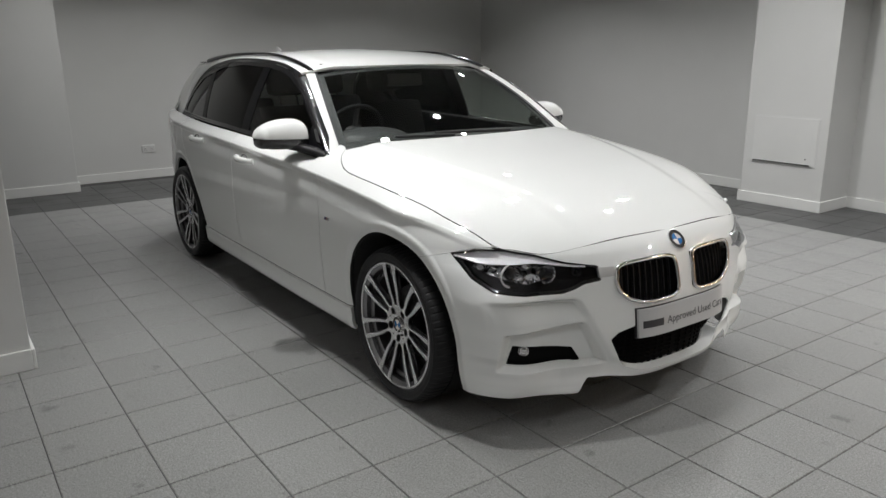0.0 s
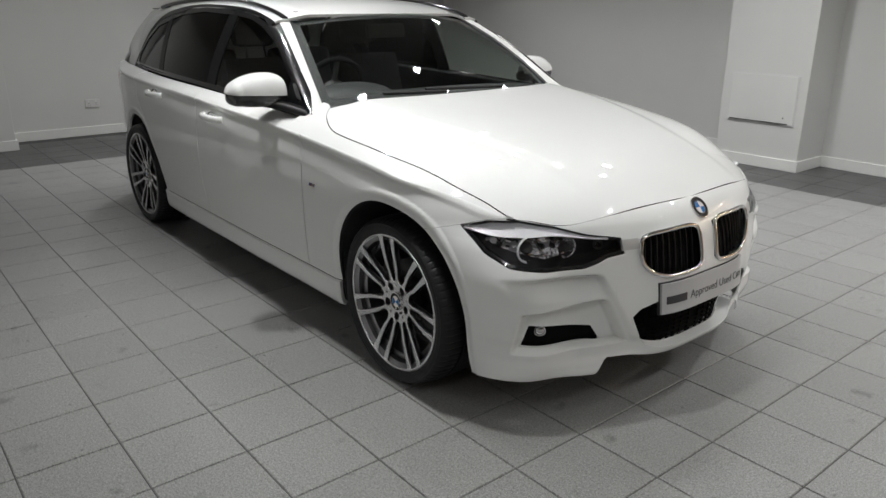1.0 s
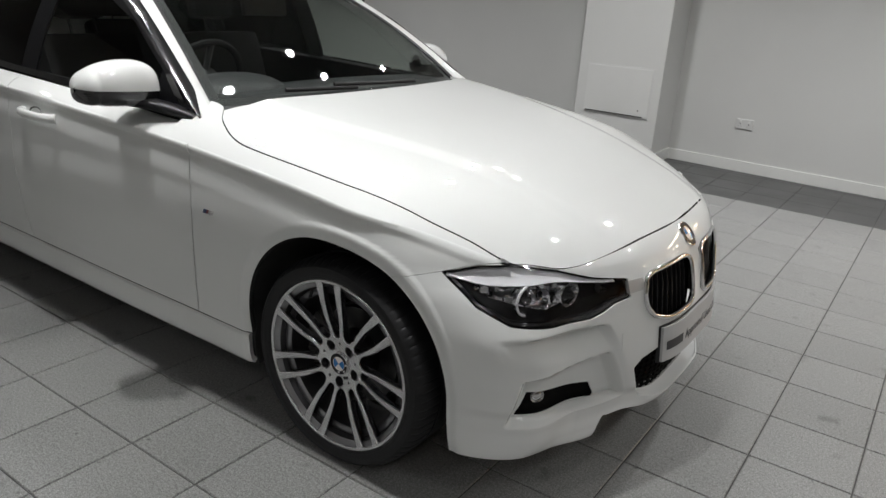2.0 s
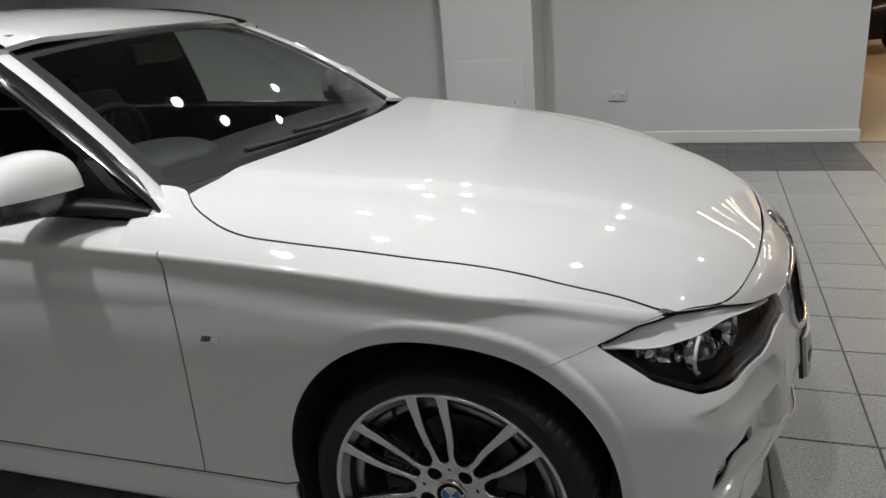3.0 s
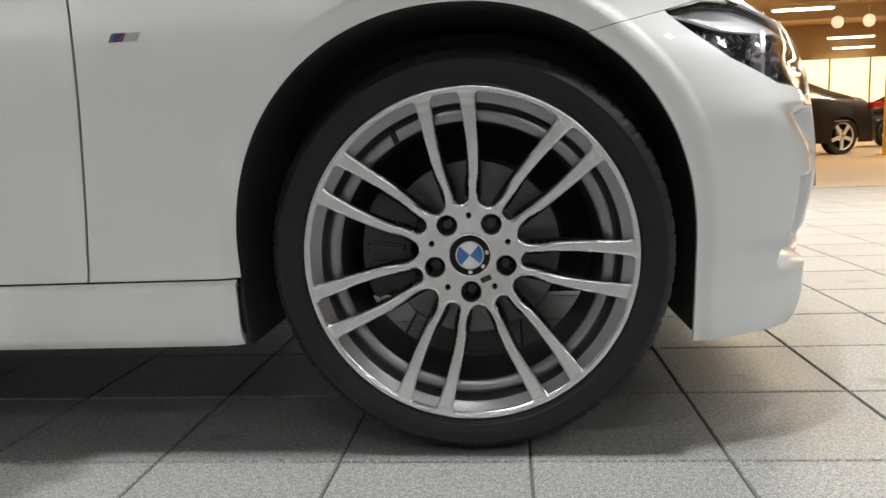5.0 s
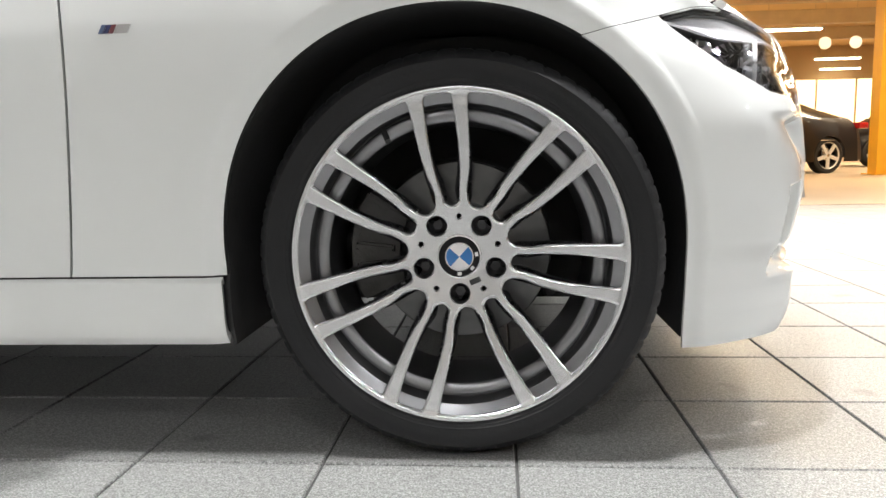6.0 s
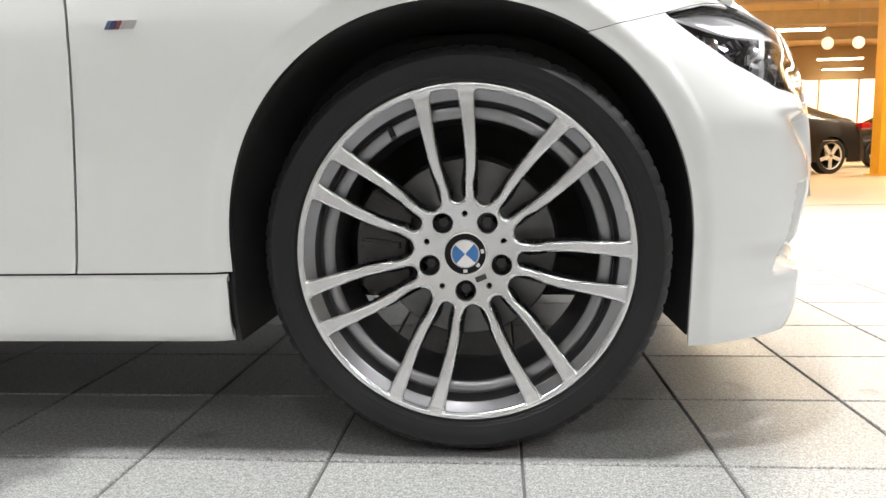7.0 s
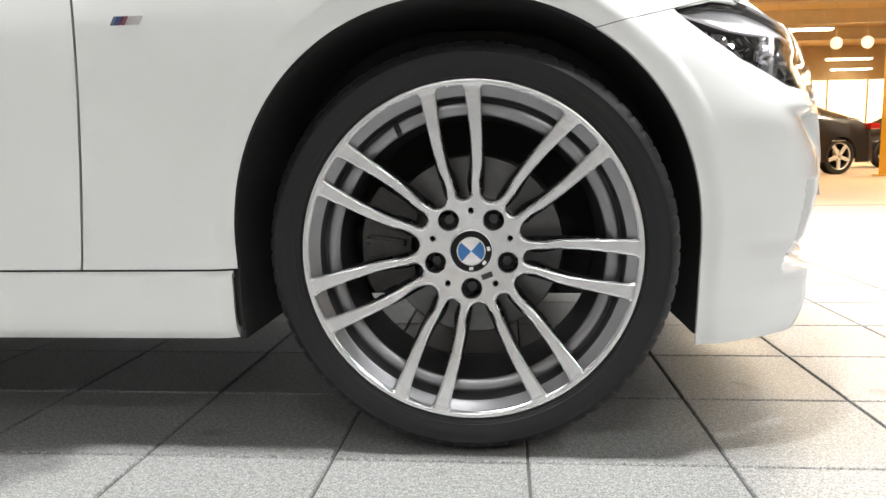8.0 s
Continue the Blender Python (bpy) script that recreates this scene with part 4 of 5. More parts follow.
    dome = curve([0, .06, .18, .33, .60, .80, .93, 1], [.45, .75, .95, 1, .90, .68, .40, .06])
    plan = curve([0, .05, .15, .40, .80, .95, 1], [.35, .70, .90, 1, .92, .66, .06])
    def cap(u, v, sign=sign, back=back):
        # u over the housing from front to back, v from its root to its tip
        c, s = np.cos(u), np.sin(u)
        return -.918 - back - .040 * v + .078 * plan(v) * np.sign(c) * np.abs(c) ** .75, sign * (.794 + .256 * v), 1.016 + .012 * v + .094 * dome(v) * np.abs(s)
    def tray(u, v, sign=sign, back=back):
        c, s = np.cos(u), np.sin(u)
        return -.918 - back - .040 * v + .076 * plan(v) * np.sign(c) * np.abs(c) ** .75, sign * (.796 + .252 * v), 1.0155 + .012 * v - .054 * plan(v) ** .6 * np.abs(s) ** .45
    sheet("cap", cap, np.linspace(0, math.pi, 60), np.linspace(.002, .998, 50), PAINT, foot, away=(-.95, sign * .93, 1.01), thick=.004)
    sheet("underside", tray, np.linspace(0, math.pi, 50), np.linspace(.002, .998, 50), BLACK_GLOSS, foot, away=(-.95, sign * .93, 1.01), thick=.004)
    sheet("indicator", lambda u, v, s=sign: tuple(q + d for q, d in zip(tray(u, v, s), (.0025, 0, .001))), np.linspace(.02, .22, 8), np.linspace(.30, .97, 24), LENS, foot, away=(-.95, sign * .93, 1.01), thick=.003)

    # wheel arch liners
    for x0, own in ((0.0, wing), (-2.81, quarter)):
        def liner(a, w, s=sign, c=x0):
            up = np.sin(a) > 0
            x = c - .012 + np.where(np.cos(a) > 0, .386, .378) * np.sign(np.cos(a)) * np.where(up, np.abs(np.cos(a)) ** .93, 1)
            z = .325 + np.where(up, .400 * np.abs(np.sin(a)) ** .93, .40 * np.sin(a))
            return x, s * (.58 + (side_y(x, np.maximum(z, .19)) - .020 - .58) * w), z
        sheet("arch_liner", liner, np.linspace(-.38, math.pi + .38, 90), np.linspace(0, 1, 8), LINER, own, thick=.006)
        sheet("arch_wall", lambda a, r, s=sign, c=x0: (c + r * np.cos(a), s * .585 + 0 * r, .318 + r * 1.05 * np.sin(a)), np.linspace(-.15, math.pi + .15, 40), np.linspace(.10, .375, 6), LINER, own, thick=.004)

# screen, pillars, roof
def screen(u, v):
    bx, by, bz = -.615 - .115 * u * u, .700 * u, .985 - .006 * u * u
    tx, ty, tz = -1.165 - .105 * u * u, .540 * u, 1.350 - .038 * u * u
    b = 4 * v * (1 - v)
    return bx + (tx - bx) * v + .012 * b, by + (ty - by) * v + .012 * u * b, bz + (tz - bz) * v + .018 * b


windscreen = sheet("windscreen", screen, np.linspace(-1, 1, 60), np.linspace(0, 1, 40), WINDSCREEN, car, thick=.005)
windscreen.visible_shadow = False
sheet("dark_border", lambda u, v: tuple(c - d for c, d in zip(screen(u, v), (.002, 0, .006))), np.linspace(-1, 1, 120), np.linspace(0, 1, 80), BLACK_PLASTIC, windscreen, [
    lambda u, v: np.maximum(np.maximum(np.abs(u) - .955, .045 - v), v - .955)], thick=.003)
roof_mid = curve([-3.62, -3.3, -2.7, -2.1, -1.7, -1.4, -1.16], [1.33, 1.385, 1.432, 1.446, 1.437, 1.402, 1.351])


def roof_z(x, y):
    return roof_mid(x) - .030 * (y / .55) ** 2 - .02 * step(.45, .60, np.abs(y))


trim_w = curve([-3.3, -3.16, -3.0, -2.6, -1.6, -1.3, -1.2], [.0, .02, .10, .24, .28, .34, .40])
tail_x = curve([.20, .60, .85, 1.0, 1.1, 1.2, 1.33, 1.45], [-3.80, -3.82, -3.76, -3.63, -3.54, -3.43, -3.24, -3.05])
roof = sheet("roof", lambda x, y: (x, y, roof_z(x, y)), np.linspace(-3.40, -1.15, 120), np.linspace(-.575, .575, 60), PAINT, car, [lambda x, y: x - tail_x(roof_z(x, y)), lambda x, y: -1.168 - .105 * (np.abs(y) / .54) ** 2 - x], thick=.014)
dlo_top = curve([-3.70, -3.22, -3.155, -3.06, -2.92, -2.49, -2.13, -1.69, -1.50, -1.345, -1.20], [.99, 1.0, 1.08, 1.188, 1.275, 1.358, 1.378, 1.366, 1.349, 1.319, 1.275])
fin_bm = bmesh.new()
for k in range(9):
    q = k / 8
    for s in (-1, 1):
        w = s * .020 * (1 - q) ** .6
        fin_bm.verts.new((-3.02 - .07 * q, w, roof_mid(np.array([-3.0]))[0] + .062 * q - .006))
        fin_bm.verts.new((-3.02 + .09 - .13 * q, w * .4, roof_mid(np.array([-3.0]))[0] + .062 * q - .008))
bmesh.ops.convex_hull(fin_bm, input=fin_bm.verts)
part("aerial_fin", fin_bm, PAINT, roof, smooth=True)
for sign in (-1, 1):

    def pillar_form(v, w, sign=sign):
        ex, ey, ez = screen(np.ones_like(v), v)
        dx, dy, dz = -.640 - .70 * v - .03 * v * (1 - v), .806 - .150 * v ** 1.15, .930 + .395 * v + .055 * v * (1 - v) * 2
        b = .011 * 4 * w * (1 - w)
        return ex + (dx - ex) * w + b * .5, sign * (ey + (dy - ey) * w + b * .5), ez + (dz - ez) * w + b
    sheet("windscreen_pillar", pillar_form, np.linspace(.001, 1.03, 80), np.linspace(.14, .999, 40), PAINT, car, [lambda v, w: .524 + .48 * step(.16, -.02, v) - w], thick=.02)
    sheet("screen_seal", pillar_form, np.linspace(.001, 1.03, 60), np.linspace(.02, .135, 4), BLACK_PLASTIC, car, thick=.012)
    sheet("pillar_trim", pillar_form, np.linspace(.001, 1.03, 80), np.linspace(.50, 1, 34), BLACK_GLOSS, car, [lambda v, w: w - .528 - .48 * step(.16, -.02, v)], thick=.016)

    def rail_form(x, w, sign=sign):
        z0, z1 = dlo_top(x), roof_z(x, np.full_like(x, .565))
        y0 = belt_y(x) - .185 * (np.clip(z0 - .94, 0, 1) / .42) ** 1.35
        b = .020 * 4 * w * (1 - w)
        return x, sign * (y0 + (.565 - y0) * w + b * .8), z0 + (z1 - z0) * w + b * .6
    sheet("cant_rail", rail_form, np.linspace(-3.68, -1.26, 140), np.linspace(0, 1, 24), PAINT, roof, [lambda x, w: x - tail_x(rail_form(x, w)[2]), lambda x, w: w - trim_w(x)], thick=.012)
    sheet("frame_trim", rail_form, np.linspace(-3.20, -1.26, 120), np.linspace(0, .5, 24), BLACK_GLOSS, roof, [lambda x, w: trim_w(x) - w - .004], thick=.010)
    xs = np.linspace(-2.95, -1.27, 40)
    lift = np.sin(np.clip((xs + 2.97) / 1.72, 0, 1) * math.pi) ** .35
    part("roof_rail", tube([(x, sign * .582, float(roof_z(np.array([x]), np.array([.575]))[0]) - .004 + .026 * l) for x, l in zip(xs, lift)], .015, 10, flat=.8), BLACK_GLOSS, roof, "gloss black roof rail", smooth=True)

tail = sheet("tailgate", lambda y, z: (tail_x(z) + .02 + .06 * np.abs(y) ** 3, y * np.where(z < .99, .70, .70 - .16 * step(.98, 1.36, z)), z), np.linspace(-.99, .99, 30), np.linspace(.24, 1.34, 40), PAINT, car, thick=.02)
for sign in (-1, 1):
    sheet("tail_light", lambda x, z, s=sign: (x, s * (side_y(x, z) + .002), z), np.linspace(-3.74, -3.58, 14), np.linspace(.80, .93, 10), TAIL_RED, tail, thick=.01, label="dark red tail light")

# scuttle and wipers
scuttle = sheet("scuttle", lambda u, v: (-.50 - .085 * np.abs(u) ** 3 - .16 * v, u * .735, .978 - .012 * v - .008 * u * u), np.linspace(-1, 1, 40), np.linspace(0, 1, 6), BLACK_PLASTIC, car, thick=.01)
for y0, y1, va in ((.40, -.30, .035), (-.15, -.62, .02)):
    pts = [tuple(float(np.ravel(c)[0]) + d for c, d in zip(screen(np.array([y0 + (y1 - y0) * q]), np.array([.02 + va * q])), (.010, 0, .016))) for q in np.linspace(0, 1, 14)]
    part("wiper", tube(pts, .0075, 8), BLACK_PLASTIC, windscreen)

# cabin
shell = sheet("cabin_floor", lambda x, y: (x, y, .30 + 0 * x), np.linspace(-2.40, -.5, 8), np.linspace(-.78, .78, 6), LEATHER, car, thick=.02)
part("headlining", boxed(-3.4, -1.32, -.50, .50, 1.355, 1.362, .002), LINING, shell)
dash = bmesh.new()
prof = [(-.66, .955), (-.80, .988), (-1.00, .985), (-1.09, .955), (-1.14, .82), (-1.05, .60), (-.66, .60)]
rows_ = [[dash.verts.new((x, y, z - .03 * abs(y) ** 2)) for x, z in prof] for y in np.linspace(-.74, .74, 16)]
for r0, r1 in zip(rows_, rows_[1:]):
    for k in range(len(prof)):
        dash.faces.new((r0[k], r0[(k + 1) % len(prof)], r1[(k + 1) % len(prof)], r1[k]))
dash.faces.new(rows_[0]), dash.faces.new(rows_[-1][::-1])
dashboard = part("dashboard", dash, DASH, car, "dark grey dashboard", smooth=True)
cowl = bmesh.new()
bmesh.ops.create_uvsphere(cowl, u_segments=28, v_segments=16, radius=1.0, matrix=Matrix.Translation((-1.02, -.37, .962)) @ Matrix.Diagonal((.165, .225, .072, 1)))
part("instrument_cowl", cowl, DASH, dashboard, smooth=True)
centre = Vector((-1.22, -.37, .965))
turn = pose(*centre, 0, -68, 0)
wheel_bm = tube([turn @ Vector((.185 * math.cos(a), .185 * math.sin(a), 0)) for a in np.linspace(0, 2 * math.pi, 48, endpoint=False)], .014, 10, True)
steering = part("steering_wheel", wheel_bm, LEATHER, car, "dark leather steering wheel", smooth=True)
part("hub", lathe_bm([(0, .03), (.05, .026), (.075, .0), (.06, -.04), (.03, -.14)], 24, turn), DASH, steering, smooth=True)
for a in (0, 120, 240):
    end = turn @ Vector((.18 * math.cos(radians(a)), .18 * math.sin(radians(a)), 0))
    part("spoke", tube([turn @ Vector((0, 0, .0)), end], .013, 8), DASH, steering)
part("rear_view_mirror", boxed(-.015, .015, -.12, .12, -.035, .035, .014, pose(-1.26, 0, 1.265, 0, -12, 0)), BLACK_PLASTIC, windscreen)


def seat(x, y, rear=False):
    w = .24
    cushion = part("seat", boxed(x - .26, x + .26, y - w, y + w, .42, .60, .05), LEATHER, car, "dark upholstered car seat", smooth=True)
    part("backrest", boxed(-.06, .06, -w, w, 0, .57, .05, pose(x - .26, y, .55, 0, -18, 0)), LEATHER, cushion, smooth=True)
    part("headrest", boxed(-.045, .045, -.13, .13, .0, .17, .045, pose(x - .475, y, 1.155 - (.05 if rear else 0), 0, -10, 0)), LEATHER, cushion, smooth=True)
    for dy in (-.06, .06):
        part("headrest_post", tube([(x - .44, y + dy, 1.08), (x - .478, y + dy, 1.19)], .006, 8), CHROME, cushion)


for x, y, rear in ((-1.62, -.37, False), (-1.62, .37, False), (-2.50, -.37, True), (-2.50, .37, True)):
    seat(x, y, rear)

# ---- wheels ----
PAIR0 = radians(96.7)


def wheel_sdf(th, r):
    """Distance to the metal of the wheel's face, negative inside it."""
    half = np.radians(np.interp(r, [.075, .086, .092, .100, .108, .118, .126, .135, .155, .178, .215, .2575], [12.86, 12.8, 12.3, 11.3, 10.75, 10.7, 11.0, 11.1, 10.7, 10.0, 8.8, 7.7]))
    width = np.interp(r, [.07, .088, .098, .110, .122, .134, .155, .18, .21, .24, .255], [.0105, .0074, .0064, .0060, .0064, .0074, .0078, .0086, .0099, .0118, .0132])
    d = np.full(np.shape(r), 1.0)
    for k in range(7):
        for s in (-1, 1):
            a = th - (PAIR0 + k * 2 * math.pi / 7 + s * half)
            a = (a + math.pi) % (2 * math.pi) - math.pi
            d = np.minimum(d, r * np.abs(a) - width)
    def blend(a, b, k):
        h = np.clip(.5 + .5 * (b - a) / k, 0, 1)
        return b + (a - b) * h - k * h * (1 - h)
    d = blend(d, r - .0825, .013)
    return blend(d, .2570 - r, .004)


def wheel_holes(th, r):
    x, y = r * np.cos(th), r * np.sin(th)
    d = r - .034
    for k in range(5):
        a = -math.pi / 2 + k * 2 * math.pi / 5
        d = np.minimum(d, np.hypot(x - .0605 * math.cos(a), y - .0605 * math.sin(a)) - .0172)
        b = a + math.pi / 5
        d = np.minimum(d, np.hypot(x - .0645 * math.cos(b), y - .0645 * math.sin(b)) - .0052)
    return d


face_depth = curve([.03, .05, .08, .12, .18, .235, .255, .262, .267, .270], [-.030, -.028, -.024, -.019, -.010, -.004, -.002, 0, -.001, -.005])


def wheel_face(th, r):
    crown = 1 - np.clip(-wheel_sdf(th, r) / .0040, 0, 1)
    return r * np.cos(th), r * np.sin(th), face_depth(r) - .0024 * crown ** 2


def build_wheel(front):
    base = new("wheel")
    base.empty_display_size = .05
    radii = np.unique(np.concatenate([np.linspace(.033, .09, 34), np.linspace(.09, .24, 46), np.linspace(.24, .27, 18)]))
    rim = sheet("rim", wheel_face, np.linspace(0, 2 * math.pi, 1081), radii, SATIN, base, [lambda t, r: -wheel_sdf(t, r), lambda t, r: wheel_holes(t, r)], thick=.026, chamfer=.0013, label="machined double-spoke alloy rim", edge_mat=ALLOY_DARK, flip=True)
    for nm, prof, mat in (
        ("ledge", [(.2590, -.008), (.2565, -.0105), (.2430, -.0150), (.2418, -.0165)], ALLOY_GREY),
        ("groove", [(.2418, -.0165), (.2395, -.040), (.2345, -.042), (.2330, -.033)], ALLOY_DARK),
        ("inner_ledge", [(.2330, -.033), (.2318, -.0310), (.2150, -.036), (.2135, -.039)], ALLOY_GREY),
        ("barrel", [(.2135, -.039), (.2120, -.052), (.2100, -.16), (.2200, -.20), (.2560, -.205)], ALLOY_DARK),
    ):
        verts, faces = lathe(prof, 160)
        mesh_object(nm, verts, faces, mat, rim)
    part("hub_back", lathe_bm([(.0, -.066), (.078, -.066), (.080, -.050), (.080, -.085), (.0, -.085)], 48), ALLOY_DARK, rim)
    for k in range(5):
        a = -math.pi / 2 + k * 2 * math.pi / 5
        at = Matrix.Translation((.0605 * math.cos(a), .0605 * math.sin(a), 0))
        part("bolt_sleeve", lathe_bm([(.0172, -.028), (.0168, -.068)], 28, at), ALLOY_DARK, rim, smooth=True)
        part("wheel_bolt", lathe_bm([(0, -.052), (.0085, -.052), (.0092, -.054), (.0092, -.066)], 6, at), ALLOY_DARK, rim)
    cap_at = pose(0, 0, -.026, 0, 0, 48)
    roundel(rim, cap_at, .0335, "centre_cap")
    for a in (-90, -42, 8):
        part("cap_mark", boxed(-.0032, .0032, -.0026, .0026, 0, .0004, 0, pose(.0278 * math.cos(radians(a)), .0278 * math.sin(radians(a)), -.0243, 0, 0, a + 90)), WHITE_ENAMEL, rim, "small pale mark")
    part("hub_mark", boxed(-.009, .009, -.0045, .0045, 0, .0022, .0008, pose(.0247, -.040, -.0285, 0, 0, 22)), BLACK_GLOSS, rim, "small dark badge")
    valve = tube([(.235 * math.cos(2.10), .235 * math.sin(2.10), -.034), (.214 * math.cos(2.10), .214 * math.sin(2.10), -.012)], .0048, 8)
    part("valve", valve, BLACK_PLASTIC, rim)
    # tyre, with blocks along its shoulder
    prof = [(.2655, -.012), (.2680, -.004), (.2720, .0005), (.2760, .0012), (.2775, .0026), (.2800, .0026), (.2860, .0050), (.2950, .0062), (.3040, .0045), (.3060, .0052), (.3090, .0030), (.3150, -.0030), (.3200, -.0105), (.3240, -.020), (.3268, -.034), (.3285, -.060), (.3285, -.085), (.3215, -.086), (.3215, -.094), (.3290, -.095), (.3290, -.150), (.3285, -.190), (.3240, -.212), (.3100, -.226), (.2900, -.228), (.2660, -.205)]
    count = 432
    verts, faces = lathe(prof, count)
    verts = np.array(verts).reshape(count, len(prof), 3)
    for i in range(count):
        if i % 6 == 0:
            for q in range(11, 16):
                verts[i, q] *= (.9935 if q < 14 else .990, .9935 if q < 14 else .990, 1)
                verts[i, q, 2] -= .0015
    tyre = mesh_object("tyre", verts.reshape(-1, 3), faces, RUBBER, base, label="black rubber tyre with raised sidewall lines")
    tyre.data.set_sharp_from_angle(angle=radians(32))
    # brake behind the spokes: disc with its bell, caliper with ribs, upright, lower arm
    disc = part("brake_disc", lathe_bm([(.050, -.092), (.070, -.090), (.072, -.085), (.080, -.085), (.084, -.112), (.088, -.113), (.150, -.112), (.152, -.114), (.152, -.134), (.085, -.134)], 72), DISC_STEEL, base, smooth=True)

    def arc_block(a0, a1, r0, r1, h0, h1, steps=10):
        bm = bmesh.new()
        for h in (h0, h1):
            ring_ = [bm.verts.new((r0 * math.cos(q), r0 * math.sin(q), h)) for q in np.linspace(a0, a1, steps)]
            ring_ += [bm.verts.new((r1 * math.cos(q), r1 * math.sin(q), h)) for q in np.linspace(a1, a0, steps)]
            bm.faces.new(ring_)
        bm.verts.ensure_lookup_table()
        n = len(bm.verts) // 2
        for k in range(n):
            bm.faces.new((bm.verts[k], bm.verts[(k + 1) % n], bm.verts[n + (k + 1) % n], bm.verts[n + k]))
        bmesh.ops.bevel(bm, geom=list(bm.edges), offset=.004, segments=2, affect="EDGES")
        return bm

    caliper = part("brake_caliper", arc_block(2.55, 3.60, .104, .186, -.084, -.160), CAST_STEEL, disc, smooth=True)
    for q in (2.86, 3.07, 3.28):
        part("rib", arc_block(q - .045, q + .045, .112, .176, -.072, -.090, 4), CAST_STEEL, caliper, smooth=True)
    part("dust_shield", lathe_bm([(.060, -.152), (.154, -.152), (.158, -.146), (.158, -.156), (.060, -.156)], 48), LINER, disc, smooth=True)
    part("upright", boxed(-.05, .055, -.09, .10, -.20, -.158, .02), CAST_STEEL, disc, smooth=True)
    part("lower_arm", boxed(-.034, .038, -.150, -.098, -.26, -.160, .012), ALLOY_GREY, disc, "light alloy lower arm", smooth=True)
    part("link", tube([(.10, -.07, -.165), (.145, -.068, -.165), (.155, -.085, -.175)], .013, 12), CAST_STEEL, disc, smooth=True)
    return base


right_front = build_wheel(True)
tagged(right_front, "alloy wheel with black low-profile tyre")
right_front.matrix_basis = pose(0, -.880, .3285, 90, 0, 0)
right_front.parent = car
for wx, wy, rz in ((-2.81, -.885, 0), (0, .880, 180), (-2.81, .885, 180)):
    w = copy_thing(right_front, pose(wx, wy, .3285, 0, 0, rz) @ pose(0, 0, 0, 90, 0, 0))
    w.parent = car
# Unseen trays, added to keep stray light off the floor under the car.
for s in (-1, 1):
    part("shade_tray", boxed(-2.40, -.42, min(s * .565, s * .845), max(s * .565, s * .845), .19, .215, .004), LINER, car)
part("shade_tray", boxed(.42, .60, -.36, .36, .215, .235, .004), LINER, car)
part("underbody", boxed(-3.6, .42, -.56, .56, .20, .30, .02), LINER, car)
part("engine_bay", boxed(-.62, .42, -.56, .56, .30, .72, .02), LINER, car)
part("boot_box", boxed(-3.6, -2.45, -.56, .56, .30, .52, .02), LINER, car)
part("axle", tube([(0, -.66, .3285), (0, .66, .3285)], .03, 12), CAST_STEEL, car)


# ---- the black cars in the hall ----
def far_car(at, turn, label):
    c = thing("saloon_car", label, "car", (at[0], at[1], 0), group="black cars in the hall")
    c.rotation_euler = (0, 0, radians(turn))
    def hull(x, v):
        # v runs from the sill over the roof's middle to the other sill
        top = np.interp(x, [-3.75, -3.66, -3.55, -3.25, -2.85, -2.35, -1.9, -1.55, -1.2, -.55, .1, .5, .72, .80], [.55, .90, 1.03, 1.08, 1.18, 1.37, 1.43, 1.42, 1.34, 1.02, .94, .84, .70, .45])
        wid = .90 * np.interp(x, [-3.75, -3.5, -3.0, 0, .5, .8], [.72, .90, 1, 1, .86, .55])
        a = -.5 * math.pi * np.cos(math.pi * np.clip(v, 0, 1))
        s, k = np.sin(a), np.cos(a)
        z = .20 + (top - .20) * np.abs(k) ** np.where(top > 1.0, .62, .45)
        narrow = 1 - .26 * step(.95, 1.40, z)
        return x, wid * np.sign(s) * np.abs(s) ** .42 * narrow, z
    dark = lambda x0: lambda x, v: np.where(hull(x, v)[2] < .74, np.hypot(x - x0, hull(x, v)[2] - .32) - .355, 1.0)
    body = sheet("body", hull, np.linspace(-3.75, .80, 120), np.linspace(.012, .988, 80), BLACK_PAINT, c, [dark(0.0), dark(-2.81)], thick=.02)
    sheet("glasshouse", lambda x, v: tuple(q * f for q, f in zip(hull(x, v), (1, 1.006, 1.004))), np.linspace(-3.2, -.7, 60), np.linspace(.1, .9, 60), BLACK_GLOSS, body, [
        lambda x, v: hull(x, v)[2] - 1.0, lambda x, v: 1.30 - hull(x, v)[2]], thick=.004)
    for s in (-1, 1):
        part("tail_light", boxed(-3.72, -3.50, s * .74 - .08, s * .74 + .08, .80, .92, .03), TAIL_RED, body)
        part("waist_strip", tube([(x, s * .885, .60) for x in (-2.9, -1.5, -.3)], .006, 6), CHROME, body)
    for wx in (0, -2.81):
        for s in (-1, 1):
            m = pose(wx, s * .86, .325, 90 if s < 0 else -90, 0, 0)
            wl = part("wheel", lathe_bm([(.20, -.19), (.325, -.18), (.325, -.02), (.30, 0), (.245, .002), (.235, -.02), (.20, -.05)], 40, m), RUBBER, c, smooth=True)
            bm = bmesh.new()
            for k in range(5):
                a = k * 2 * math.pi / 5 + .3
                box(bm, .03, .245, -.032, .032, -.03, -.005, .004, m @ pose(0, 0, 0, 0, 0, math.degrees(a)))
            part("spokes", bm, SILVER, wl, "light five-spoke alloy")
            part("rim", lathe_bm([(.225, -.03), (.245, .0), (.25, -.01)], 40, m), SILVER, wl, smooth=True)
    return c


first_far = far_car((3.11, 11.62), 199.8, "black saloon car parked side-on in the hall")
far_car((8.6, 16.6), 196, "black saloon car parked further back in the hall")

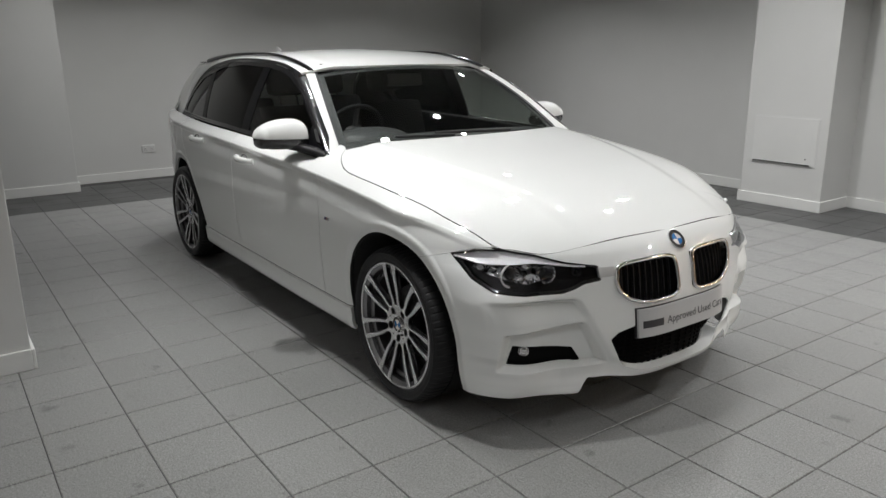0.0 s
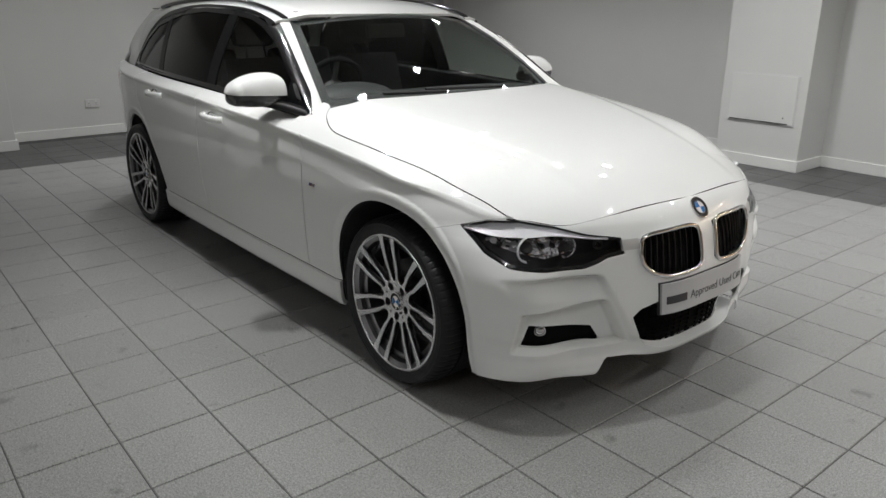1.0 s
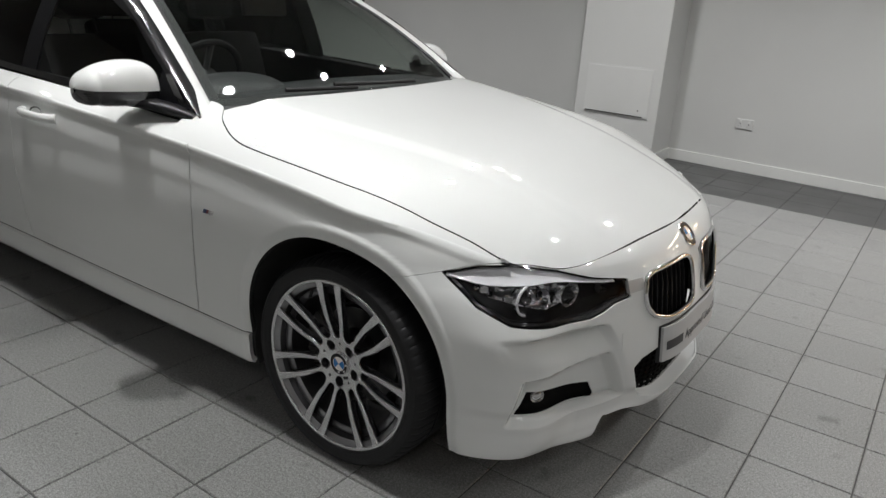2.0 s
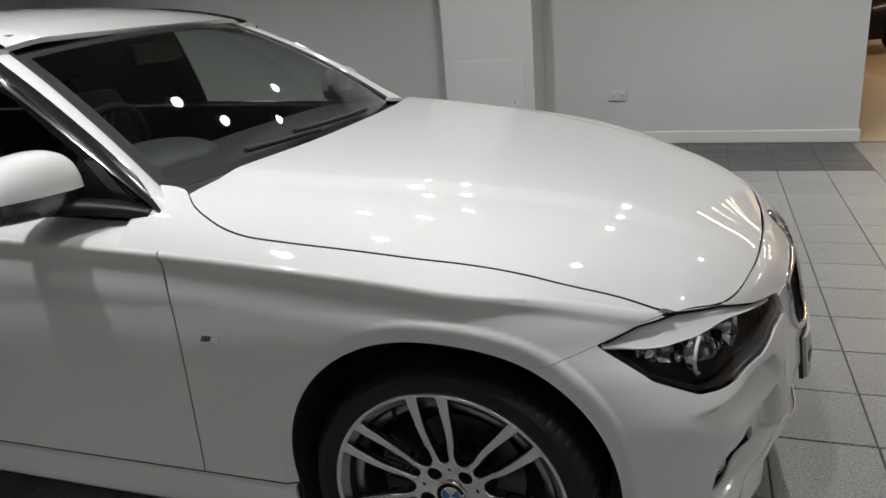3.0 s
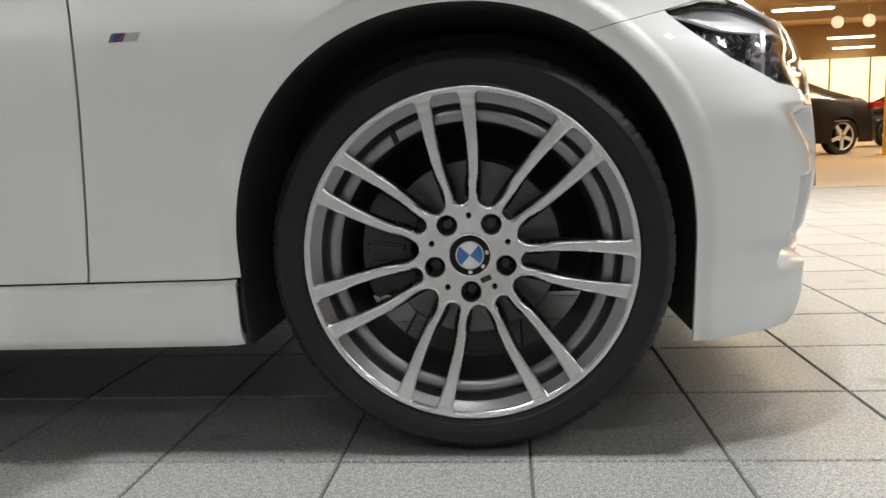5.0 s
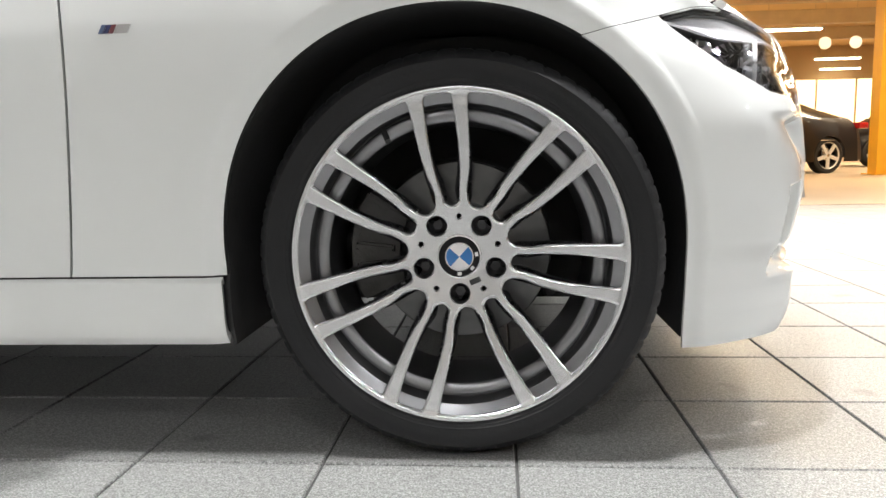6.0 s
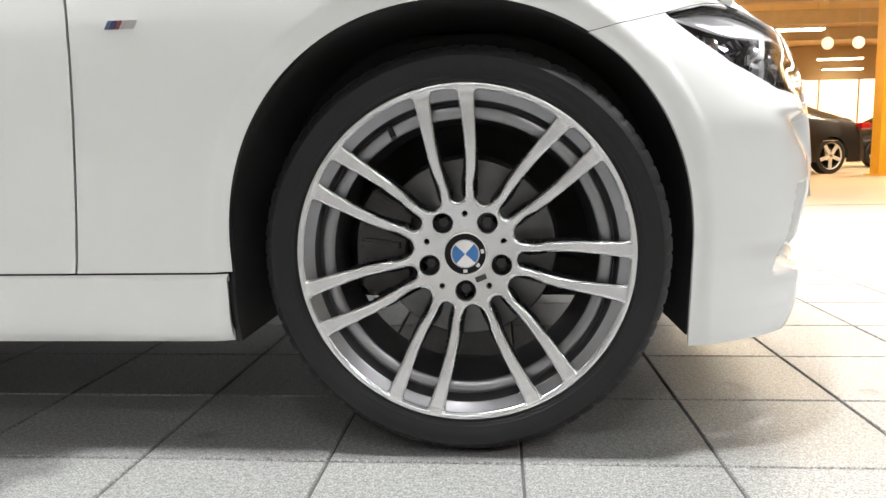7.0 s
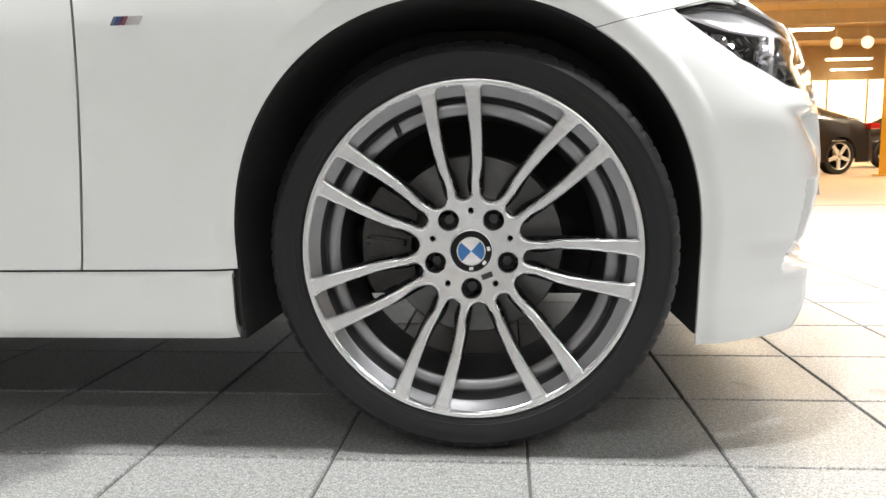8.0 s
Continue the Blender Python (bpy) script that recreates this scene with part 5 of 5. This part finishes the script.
# ---- floor tiles, piece by piece ----
def tile_mesh(name, mat):
    bm = boxed(0.0025, TILE_SIZE - 0.0025, 0.0025, TILE_SIZE - 0.0025, -0.012, 0.0)
    top = [e for e in bm.edges if all(v.co.z > -0.001 for v in e.verts)]
    bmesh.ops.bevel(bm, geom=top, offset=0.0022, segments=1, affect="EDGES")
    me = bpy.data.meshes.new(name)
    bm.to_mesh(me)
    bm.free()
    me.materials.append(mat)
    return me


piece = tile_mesh("tile", TILE)
loose, rest, dark = 0, [], []
i0, i1 = math.ceil((WEST - TILE_X) / TILE_SIZE), math.floor((EAST - TILE_X) / TILE_SIZE)
j0, j1 = math.ceil((SOUTH - TILE_Y) / TILE_SIZE), math.floor((HALL_Y + 0.4 - TILE_Y) / TILE_SIZE)
for i in range(i0, i1):
    for j in range(j0, j1 + 1):
        x, y = TILE_X + i * TILE_SIZE, TILE_Y + j * TILE_SIZE
        if y + TILE_SIZE > HALL_Y and x > 1.69 - TILE_SIZE:
            continue
        if -2.2 < x < 2.4 and -2.5 < y < 3.0:
            ob = new("tile", piece)
            ob.location, ob.parent = (x, y, random.uniform(-0.0004, 0.0004)), floor
            loose += 1
        else:
            rest.append((x, y))


def joined_tiles(name, cells, mat, label, border):
    verts, faces = [], []
    for x, y in cells:
        edge = x + TILE_SIZE / 2 < BORDER_X or (y + TILE_SIZE > BORDER_Y and x < 1.67 - TILE_SIZE / 2)
        if edge != border:
            continue
        k = len(verts)
        a, b, c = 0.0021, TILE_SIZE - 0.0025, 0.0022
        verts += [(x + p, y + q, -0.01) for p, q in ((a, a), (b, a), (b, b), (a, b))]
        verts += [(x + p, y + q, -0.0015) for p, q in ((a, a), (b, a), (b, b), (a, b))]
        verts += [(x + p, y + q, 0.0) for p, q in ((a + c, a + c), (b - c, a + c), (b - c, b - c), (a + c, b - c))]
        for base in (0, 4):
            faces += [(k + base + q, k + base + (q + 1) % 4, k + base + 4 + (q + 1) % 4, k + base + 4 + q) for q in range(4)]
        faces.append((k + 8, k + 9, k + 10, k + 11))
    return tagged(mesh_object(name, verts, faces, mat, floor, smooth=False), label, kind="stuff")


joined_tiles("tiles_beyond", rest, TILE, "grey floor tiles further off", False)
joined_tiles("border_tiles", rest, TILE_DARK, "dark border tiles along the walls", True)
